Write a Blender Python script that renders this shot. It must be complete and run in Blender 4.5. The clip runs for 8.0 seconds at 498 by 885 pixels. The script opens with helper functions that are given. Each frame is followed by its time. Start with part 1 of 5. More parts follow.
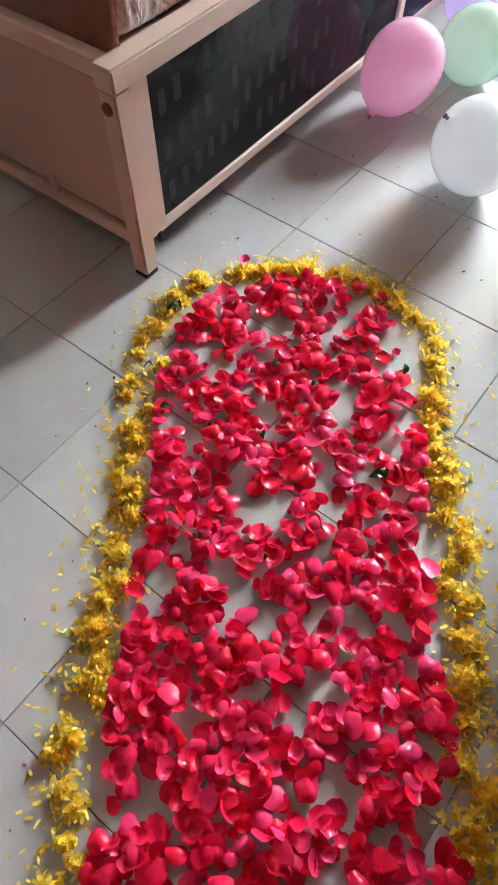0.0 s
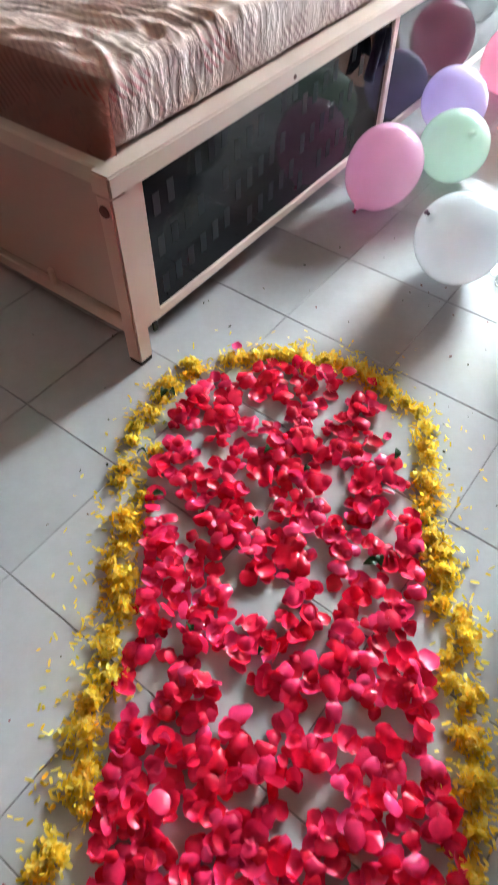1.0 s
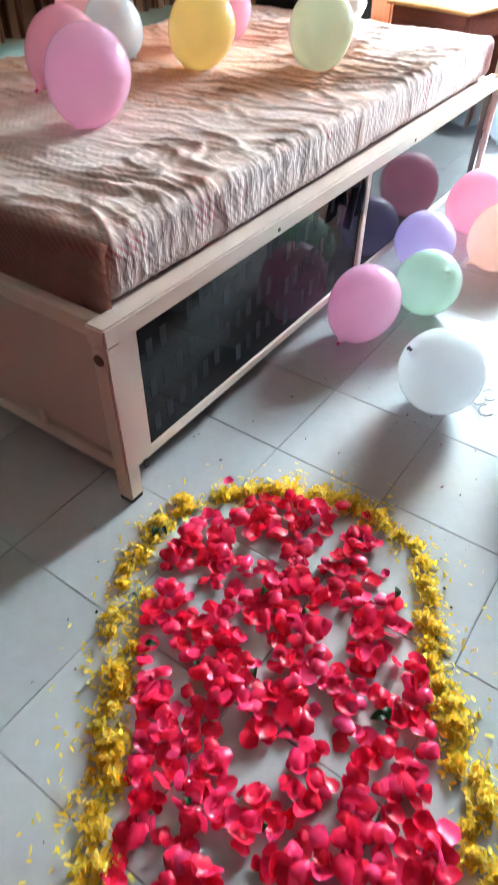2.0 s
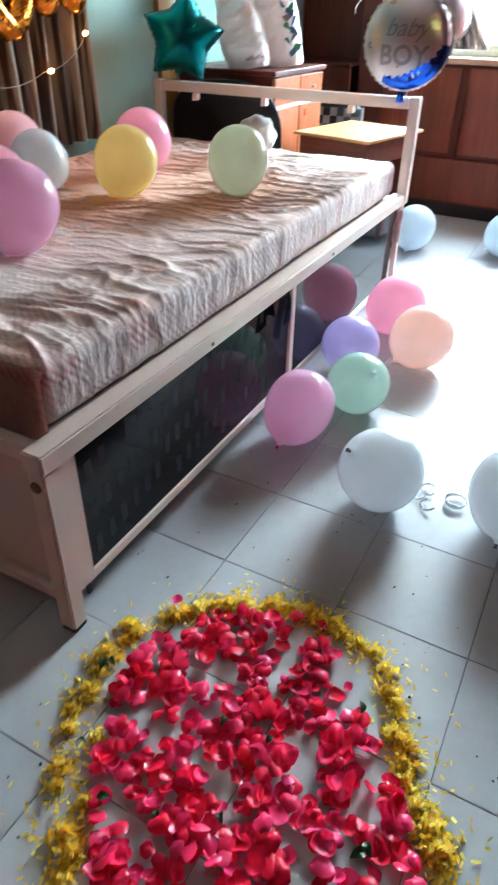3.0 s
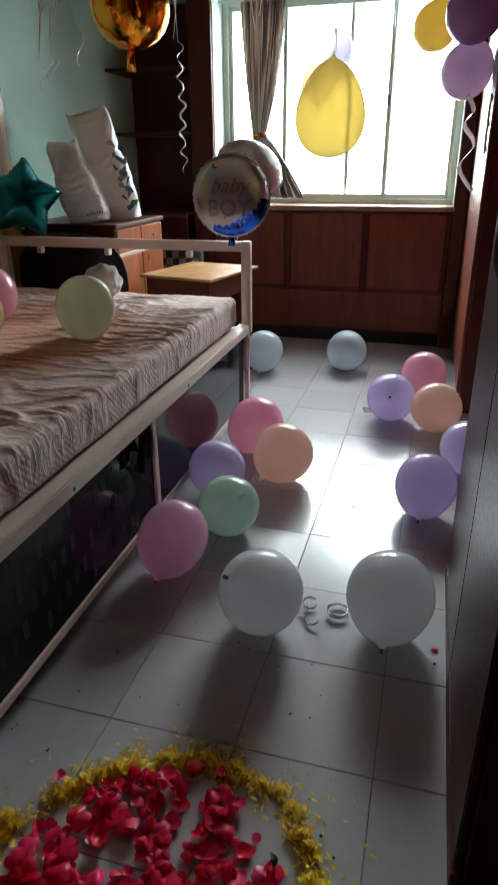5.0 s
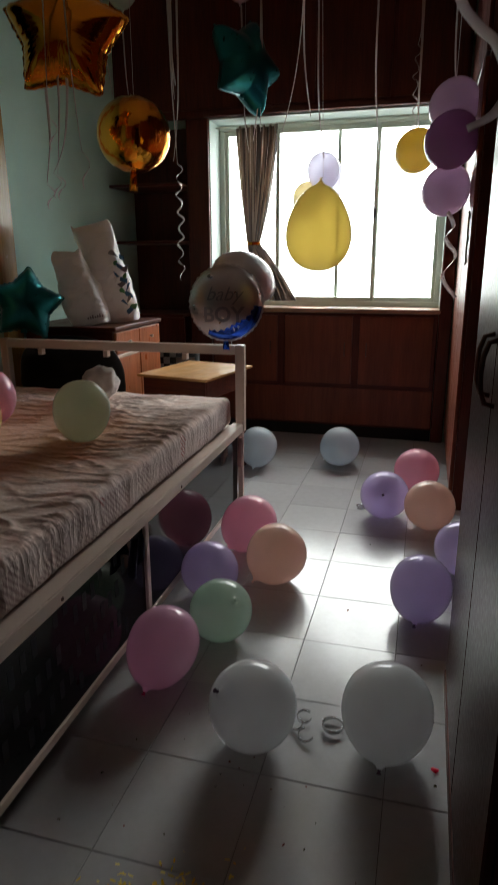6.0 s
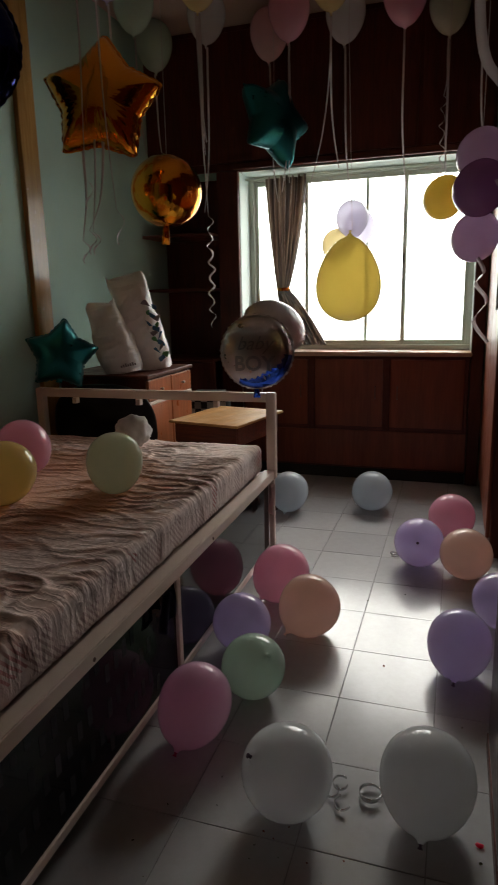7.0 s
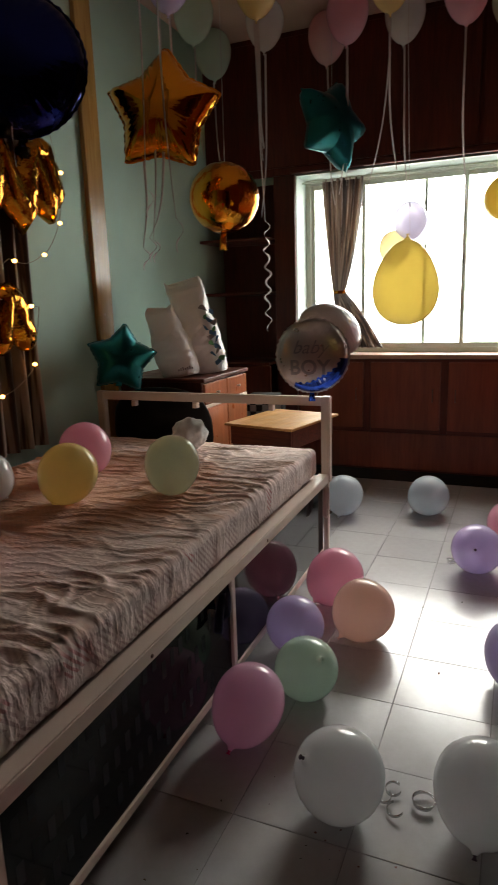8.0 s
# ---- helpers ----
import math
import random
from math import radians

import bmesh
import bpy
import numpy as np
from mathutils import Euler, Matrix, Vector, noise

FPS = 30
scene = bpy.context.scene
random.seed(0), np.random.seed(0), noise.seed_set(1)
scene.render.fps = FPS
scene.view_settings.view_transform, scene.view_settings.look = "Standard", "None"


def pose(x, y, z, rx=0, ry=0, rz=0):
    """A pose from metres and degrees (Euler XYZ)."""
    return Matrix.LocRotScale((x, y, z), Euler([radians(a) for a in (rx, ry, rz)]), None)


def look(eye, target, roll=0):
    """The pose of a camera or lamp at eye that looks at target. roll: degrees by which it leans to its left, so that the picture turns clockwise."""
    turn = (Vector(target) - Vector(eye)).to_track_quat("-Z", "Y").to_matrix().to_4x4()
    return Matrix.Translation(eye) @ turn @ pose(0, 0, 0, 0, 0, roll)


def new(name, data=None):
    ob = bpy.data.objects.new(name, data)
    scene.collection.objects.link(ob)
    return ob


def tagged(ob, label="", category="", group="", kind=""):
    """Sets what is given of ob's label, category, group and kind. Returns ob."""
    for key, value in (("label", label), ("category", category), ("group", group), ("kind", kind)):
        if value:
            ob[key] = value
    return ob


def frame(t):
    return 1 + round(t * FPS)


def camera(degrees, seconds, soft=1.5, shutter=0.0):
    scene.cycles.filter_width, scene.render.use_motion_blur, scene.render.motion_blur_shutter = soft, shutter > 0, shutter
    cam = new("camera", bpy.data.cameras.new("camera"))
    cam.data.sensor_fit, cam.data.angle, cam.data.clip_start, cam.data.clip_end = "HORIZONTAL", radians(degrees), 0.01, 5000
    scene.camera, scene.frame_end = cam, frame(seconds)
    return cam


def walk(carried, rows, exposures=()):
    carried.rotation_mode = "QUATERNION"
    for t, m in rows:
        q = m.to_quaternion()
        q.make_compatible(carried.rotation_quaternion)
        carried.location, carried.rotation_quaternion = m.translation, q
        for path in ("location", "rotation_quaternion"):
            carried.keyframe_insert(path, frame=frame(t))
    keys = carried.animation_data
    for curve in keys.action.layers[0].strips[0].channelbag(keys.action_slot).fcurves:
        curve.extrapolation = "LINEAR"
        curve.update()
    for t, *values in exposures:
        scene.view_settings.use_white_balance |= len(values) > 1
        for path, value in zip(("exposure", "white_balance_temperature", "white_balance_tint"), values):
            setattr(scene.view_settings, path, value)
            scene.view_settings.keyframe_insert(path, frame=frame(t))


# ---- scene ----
cam = camera(42.9, 8.0, shutter=0.5)
PATH = [
    (0, (0.987, -0.172, 1.07), (0.35, 0.644, -0.641), -0.1),
    (0.5, (0.978, -0.164, 1.079), (0.328, 0.713, -0.597), 0.3),
    (1, (0.975, -0.149, 1.088), (0.238, 0.822, -0.498), -0.0),
    (2.5, (0.888, -0.093, 1.138), (0.053, 1.23, -0.108), 0.6),
    (3, (0.881, -0.081, 1.142), (0.11, 1.375, 0.008), 1.0),
    (3.5, (0.88, -0.067, 1.144), (0.246, 1.503, 0.08), 1.0),
    (4, (0.884, -0.068, 1.153), (0.356, 1.59, 0.168), 0.5),
    (4.5, (0.897, -0.06, 1.162), (0.4, 1.65, 0.251), -0.4),
    (6, (0.92, -0.046, 1.227), (0.409, 1.807, 0.674), -0.3),
    (6.5, (0.915, -0.029, 1.263), (0.413, 1.852, 0.802), -1.0),
    (7, (0.911, -0.03, 1.276), (0.302, 1.824, 0.835), -1.3),
    (7.5, (0.912, -0.041, 1.287), (0.239, 1.794, 0.863), -1.5),
    (8, (0.916, -0.052, 1.288), (0.147, 1.743, 0.857), -1.9),
]

EXPO = [(0.0, 2.04, 6500, 11), (1.0, 2.07, 6200, 8), (2.5, 1.99, 5650, 2), (3.0, 1.55, 5550, 2), (3.5, 0.87, 5850, 5), (4.5, -0.02, 6250, 8), (6.0, -1.21, 7050, 13), (6.5, -1.48, 7400, 16), (7.5, -1.46, 7550, 17),
        (8.0, -0.77, 7600, 16)]
walk(cam, [(t, look(eye, target, roll)) for t, eye, target, roll in PATH], EXPO)

# ---- world and light ----
world = bpy.data.worlds.new("world")
scene.world = world
world.use_nodes = True
wn = world.node_tree.nodes
sky = wn.new("ShaderNodeTexSky")
sky.sky_type, sky.sun_disc = "NISHITA", False
sky.sun_elevation, sky.sun_rotation = radians(50), radians(30)
world.node_tree.links.new(sky.outputs[0], wn["Background"].inputs[0])
wn["Background"].inputs[1].default_value = 0.12

# daylight that enters by the window
day = bpy.data.lights.new("window_daylight", "AREA")
day.shape, day.size, day.size_y = "RECTANGLE", 2.30, 1.70
day.energy, day.color = 62.0, (0.88, 0.97, 1.0)
day.spread = radians(95)
day_ob = new("window_daylight", day)
day_ob.matrix_world = look((0.21, 5.50, 1.90), (0.21, 4.50, 1.02))


# ---- materials ----
def mat(name):
    m = bpy.data.materials.new(name)
    m.use_nodes = True
    return m, m.node_tree.nodes, m.node_tree.links, m.node_tree.nodes["Principled BSDF"]


def ramp(n, l, src, stops):
    r = n.new("ShaderNodeValToRGB")
    e = r.color_ramp.elements
    while len(e) < len(stops):
        e.new(0.5)
    for i, (p, c) in enumerate(stops):
        e[i].position = p
        e[i].color = (*c, 1) if len(c) == 3 else c
    l.new(src, r.inputs[0])
    return r.outputs[0]


def noise_tex(n, l, scale, detail=4, rough=0.55, stretch=(1, 1, 1), space="Object"):
    tc = n.new("ShaderNodeTexCoord")
    mp = n.new("ShaderNodeMapping")
    mp.inputs["Scale"].default_value = stretch
    l.new(tc.outputs[space], mp.inputs[0])
    t = n.new("ShaderNodeTexNoise")
    t.inputs["Scale"].default_value, t.inputs["Detail"].default_value, t.inputs["Roughness"].default_value = scale, detail, rough
    l.new(mp.outputs[0], t.inputs["Vector"])
    return t.outputs["Fac"]


def mix(n, l, fac, a, b, mode="MIX"):
    x = n.new("ShaderNodeMix")
    x.data_type, x.blend_type = "RGBA", mode
    for sock, v in ((x.inputs[0], fac), (x.inputs[6], a), (x.inputs[7], b)):
        if isinstance(v, (int, float)):
            sock.default_value = v
        elif isinstance(v, tuple):
            sock.default_value = (*v, 1)
        else:
            l.new(v, sock)
    return x.outputs[2]


def bump(n, l, b, height, strength, dist=0.002):
    u = n.new("ShaderNodeBump")
    u.inputs["Strength"].default_value, u.inputs["Distance"].default_value = strength, dist
    l.new(height, u.inputs["Height"])
    l.new(u.outputs[0], b.inputs["Normal"])


def painted(name, col, rough=0.5, var=0.12, bumpy=0.15, scale=9.0, metal=0.0, dirt=(0.5, 0.45, 0.4)):
    m, n, l, b = mat(name)
    big = noise_tex(n, l, scale * 0.25, 3)
    fine = noise_tex(n, l, scale * 14, 5)
    c1 = tuple(c * (1 - var) for c in col)
    c2 = tuple(min(1, c * (1 + var * 0.6)) for c in col)
    base = ramp(n, l, big, [(0.3, c1), (0.7, c2)])
    spots = ramp(n, l, noise_tex(n, l, scale * 3, 6, 0.7), [(0.66, (0, 0, 0)), (0.78, (1, 1, 1))])
    k = n.new("ShaderNodeMath")
    k.operation = "MULTIPLY"
    k.inputs[1].default_value = var
    l.new(spots, k.inputs[0])
    l.new(mix(n, l, k.outputs[0], base, tuple(c * d for c, d in zip(col, dirt))), b.inputs["Base Color"])
    rr = ramp(n, l, fine, [(0.3, (rough * 0.85,) * 3), (0.7, (min(1, rough * 1.15),) * 3)])
    l.new(rr, b.inputs["Roughness"])
    b.inputs["Metallic"].default_value = metal
    if bumpy:
        bump(n, l, b, fine, bumpy)
    return m


def wood(name, dark, light, rough=0.35, axis=2, scale=6.0):
    m, n, l, b = mat(name)
    st = [14, 14, 14]
    st[axis] = 0.9
    grain = noise_tex(n, l, scale, 6, 0.65, tuple(st))
    fig = noise_tex(n, l, scale * 0.35, 3, 0.5, tuple(0.5 * s + 0.5 for s in st))
    c = ramp(n, l, grain, [(0.32, dark), (0.68, light)])
    tint = ramp(n, l, fig, [(0.3, (0.72, 0.72, 0.72)), (0.7, (1, 1, 1))])
    l.new(mix(n, l, 1.0, c, tint, "MULTIPLY"), b.inputs["Base Color"])
    l.new(ramp(n, l, noise_tex(n, l, 11, 4), [(0.3, (rough * 0.8,) * 3), (0.75, (rough * 1.3,) * 3)]), b.inputs["Roughness"])
    bump(n, l, b, grain, 0.12, 0.001)
    return m


def latex(name, col, glow=0.58, clear=0.0):
    m, n, l, b = mat(name)
    sp = noise_tex(n, l, 5, 3)
    c = ramp(n, l, sp, [(0.3, tuple(x * 0.9 for x in col)), (0.7, col)])
    l.new(c, b.inputs["Base Color"])
    b.inputs["Roughness"].default_value = 0.16
    b.inputs["Specular IOR Level"].default_value = 0.0
    bump(n, l, b, noise_tex(n, l, 60, 4), 0.04, 0.001)
    t = n.new("ShaderNodeBsdfTranslucent")
    l.new(c, t.inputs[0])
    x = n.new("ShaderNodeMixShader")
    x.inputs[0].default_value = glow
    l.new(b.outputs[0], x.inputs[1])
    l.new(t.outputs[0], x.inputs[2])
    body = x.outputs[0]
    if clear:
        tr = n.new("ShaderNodeBsdfTransparent")
        l.new(c, tr.inputs[0])
        y = n.new("ShaderNodeMixShader")
        y.inputs[0].default_value = clear
        l.new(body, y.inputs[1])
        l.new(tr.outputs[0], y.inputs[2])
        body = y.outputs[0]
    # glossy skin
    lw = n.new("ShaderNodeLayerWeight")
    pw = n.new("ShaderNodeMath")
    pw.operation = "POWER"
    pw.inputs[1].default_value = 5.0
    l.new(lw.outputs["Facing"], pw.inputs[0])
    fr = n.new("ShaderNodeMath")
    fr.operation = "MULTIPLY_ADD"
    fr.inputs[1].default_value, fr.inputs[2].default_value = 0.62, 0.065
    l.new(pw.outputs[0], fr.inputs[0])
    gls = n.new("ShaderNodeBsdfGlossy")
    gls.inputs["Roughness"].default_value = 0.022
    skin = n.new("ShaderNodeMixShader")
    l.new(fr.outputs[0], skin.inputs[0])
    l.new(body, skin.inputs[1])
    l.new(gls.outputs[0], skin.inputs[2])
    l.new(skin.outputs[0], n["Material Output"].inputs[0])
    return m


def foil(name, col, rough=0.13, crinkle=0.35):
    m, n, l, b = mat(name)
    b.inputs["Metallic"].default_value = 1.0
    l.new(ramp(n, l, noise_tex(n, l, 7, 3), [(0.3, tuple(x * 0.88 for x in col)), (0.7, col)]), b.inputs["Base Color"])
    l.new(ramp(n, l, noise_tex(n, l, 30, 3), [(0.3, (rough * 0.9,) * 3), (0.7, (rough * 1.15,) * 3)]), b.inputs["Roughness"])
    bump(n, l, b, noise_tex(n, l, 14, 3, 0.5), crinkle, 0.012)
    return m


def petal_mat(name, stops, rough, glow, space="Object"):
    m, n, l, b = mat(name)
    g = n.new("ShaderNodeNewGeometry")
    c = ramp(n, l, g.outputs["Random Per Island"], stops)
    v = ramp(n, l, noise_tex(n, l, 60, 3), [(0.3, (0.82, 0.82, 0.82)), (0.65, (1, 1, 1))])
    c = mix(n, l, 1.0, c, v, "MULTIPLY")
    l.new(c, b.inputs["Base Color"])
    b.inputs["Roughness"].default_value = rough
    b.inputs["Specular IOR Level"].default_value = 0.3
    bump(n, l, b, noise_tex(n, l, 220, 3), 0.25, 0.0008)
    t = n.new("ShaderNodeBsdfTranslucent")
    l.new(c, t.inputs[0])
    x = n.new("ShaderNodeMixShader")
    x.inputs[0].default_value = glow
    l.new(b.outputs[0], x.inputs[1])
    l.new(t.outputs[0], x.inputs[2])
    l.new(x.outputs[0], n["Material Output"].inputs[0])
    return m


def tile_material():
    m, n, l, b = mat("glazed_tile")
    oi = n.new("ShaderNodeObjectInfo")
    a = ramp(n, l, oi.outputs["Random"], [(0.0, (0.43, 0.43, 0.435)), (1.0, (0.49, 0.49, 0.495))])
    mott = ramp(n, l, noise_tex(n, l, 26, 6, 0.7), [(0.35, (0.94, 0.93, 0.925)), (0.65, (1, 1, 1))])
    c = mix(n, l, 1.0, a, mott, "MULTIPLY")
    grime = ramp(n, l, noise_tex(n, l, 5, 6, 0.7), [(0.62, (0, 0, 0)), (0.85, (0.35, 0.35, 0.35))])
    l.new(mix(n, l, grime, c, (0.36, 0.33, 0.30)), b.inputs["Base Color"])
    l.new(ramp(n, l, noise_tex(n, l, 13, 5, 0.6), [(0.3, (0.14, 0.14, 0.14)), (0.7, (0.22, 0.22, 0.22))]), b.inputs["Roughness"])
    bump(n, l, b, noise_tex(n, l, 9, 3), 0.04, 0.002)
    return m


def spread_material(name="printed_cotton", tones=((0.76, 0.53, 0.44), (0.84, 0.65, 0.57), (0.72, 0.43, 0.32)), side_tone=(0.62, 0.54, 0.53)):
    """Printed cotton: tan ground, brick-red hatched blocks and pale sprigs."""
    m, n, l, b = mat(name)
    tc = n.new("ShaderNodeTexCoord")
    weave = noise_tex(n, l, 380, 2)
    base = ramp(n, l, noise_tex(n, l, 5.5, 4, 0.6), [(0.30, tones[0]), (0.52, tones[1]), (0.75, tones[2])])
    # one large tan motif with a feathered outline
    mp = n.new("ShaderNodeMapping")
    mp.inputs["Location"].default_value = (0.15, -0.27, -0.20)
    mp.inputs["Scale"].default_value = (1.4, 1.4, 1.4)
    l.new(tc.outputs["Object"], mp.inputs[0])
    gr = n.new("ShaderNodeTexGradient")
    gr.gradient_type = "SPHERICAL"
    l.new(mp.outputs[0], gr.inputs[0])
    fray = noise_tex(n, l, 6.0, 5, 0.6, (1, 3, 1))
    ad = n.new("ShaderNodeMath")
    ad.operation = "ADD"
    l.new(gr.outputs["Fac"], ad.inputs[0])
    l.new(fray, ad.inputs[1])
    motif = ramp(n, l, ad.outputs[0], [(0.58, (0, 0, 0)), (0.80, (0.88, 0.88, 0.88))])
    base = mix(n, l, motif, base, (0.66, 0.29, 0.13))
    vor = n.new("ShaderNodeTexVoronoi")
    vor.inputs["Scale"].default_value = 12.0
    l.new(tc.outputs["Object"], vor.inputs["Vector"])
    wave = n.new("ShaderNodeTexWave")
    wave.inputs["Scale"].default_value = 30
    wave.inputs["Distortion"].default_value = 1.2
    wave.bands_direction = "DIAGONAL"
    l.new(tc.outputs["Object"], wave.inputs["Vector"])
    hatch = ramp(n, l, wave.outputs["Fac"], [(0.48, (0, 0, 0)), (0.60, (1, 1, 1))])
    sep = n.new("ShaderNodeSeparateColor")
    l.new(vor.outputs["Color"], sep.inputs[0])
    block = ramp(n, l, sep.outputs[0], [(0.62, (0, 0, 0)), (0.64, (0.5, 0.5, 0.5))])
    reds = ramp(n, l, sep.outputs[1], [(0.91, (0, 0, 0)), (0.93, (0.6, 0.6, 0.6))])
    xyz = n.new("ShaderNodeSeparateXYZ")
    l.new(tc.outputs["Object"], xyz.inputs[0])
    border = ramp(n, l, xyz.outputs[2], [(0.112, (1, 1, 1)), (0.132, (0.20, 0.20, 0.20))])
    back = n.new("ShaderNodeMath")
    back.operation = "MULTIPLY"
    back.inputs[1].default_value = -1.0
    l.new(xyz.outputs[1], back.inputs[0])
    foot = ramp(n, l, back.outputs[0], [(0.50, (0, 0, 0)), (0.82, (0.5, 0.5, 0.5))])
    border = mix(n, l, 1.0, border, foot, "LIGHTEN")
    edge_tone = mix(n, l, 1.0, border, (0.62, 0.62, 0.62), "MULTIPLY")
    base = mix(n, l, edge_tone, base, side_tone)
    f1 = mix(n, l, 1.0, mix(n, l, 1.0, hatch, block, "MULTIPLY"), border, "MULTIPLY")
    c = mix(n, l, f1, base, (0.30, 0.13, 0.13))
    f2 = mix(n, l, 1.0, mix(n, l, 1.0, hatch, reds, "MULTIPLY"), border, "MULTIPLY")
    c = mix(n, l, f2, c, (0.46, 0.05, 0.06))
    sprig = ramp(n, l, noise_tex(n, l, 17, 3, 0.6), [(0.57, (0, 0, 0)), (0.61, (0.40, 0.40, 0.40)), (0.66, (0, 0, 0))])
    c = mix(n, l, sprig, c, (0.33, 0.22, 0.20))
    l.new(c, b.inputs["Base Color"])
    b.inputs["Roughness"].default_value = 0.85
    b.inputs["Sheen Weight"].default_value = 0.15
    crease = noise_tex(n, l, 2.6, 4, 0.55, (2.5, 12.0, 4.0))
    fold = ramp(n, l, crease, [(0.42, (0, 0, 0)), (0.50, (1, 1, 1)), (0.58, (0, 0, 0))])
    both = mix(n, l, 0.15, fold, weave)
    bump(n, l, b, both, 0.32, 0.005)
    return m


def striped_satin(name="striped_satin", pale=(0.46, 0.37, 0.29), at=0.57):
    m, n, l, b = mat(name)
    st = noise_tex(n, l, 3.0, 2, 0.5, (10, 10, 0.5))
    c = ramp(n, l, st, [(0.43, (0.042, 0.021, 0.013)), (0.50, (0.14, 0.070, 0.042)), (at, pale)])
    l.new(c, b.inputs["Base Color"])
    b.inputs["Roughness"].default_value = 0.34
    b.inputs["Sheen Weight"].default_value = 0.3
    bump(n, l, b, noise_tex(n, l, 28, 4, 0.6), 0.35, 0.006)
    t = n.new("ShaderNodeBsdfTranslucent")
    l.new(c, t.inputs[0])
    x = n.new("ShaderNodeMixShader")
    x.inputs[0].default_value = 0.03
    l.new(b.outputs[0], x.inputs[1])
    l.new(t.outputs[0], x.inputs[2])
    l.new(x.outputs[0], n["Material Output"].inputs[0])
    return m


def plain(name, col, rough=0.5, metal=0.0, emit=0.0, alpha_glass=False):
    m, n, l, b = mat(name)
    l.new(ramp(n, l, noise_tex(n, l, 30, 3), [(0.3, tuple(c * 0.85 for c in col)), (0.7, col)]), b.inputs["Base Color"])
    b.inputs["Roughness"].default_value, b.inputs["Metallic"].default_value = rough, metal
    if emit:
        b.inputs["Emission Color"].default_value = (*col, 1)
        b.inputs["Emission Strength"].default_value = emit
    return m


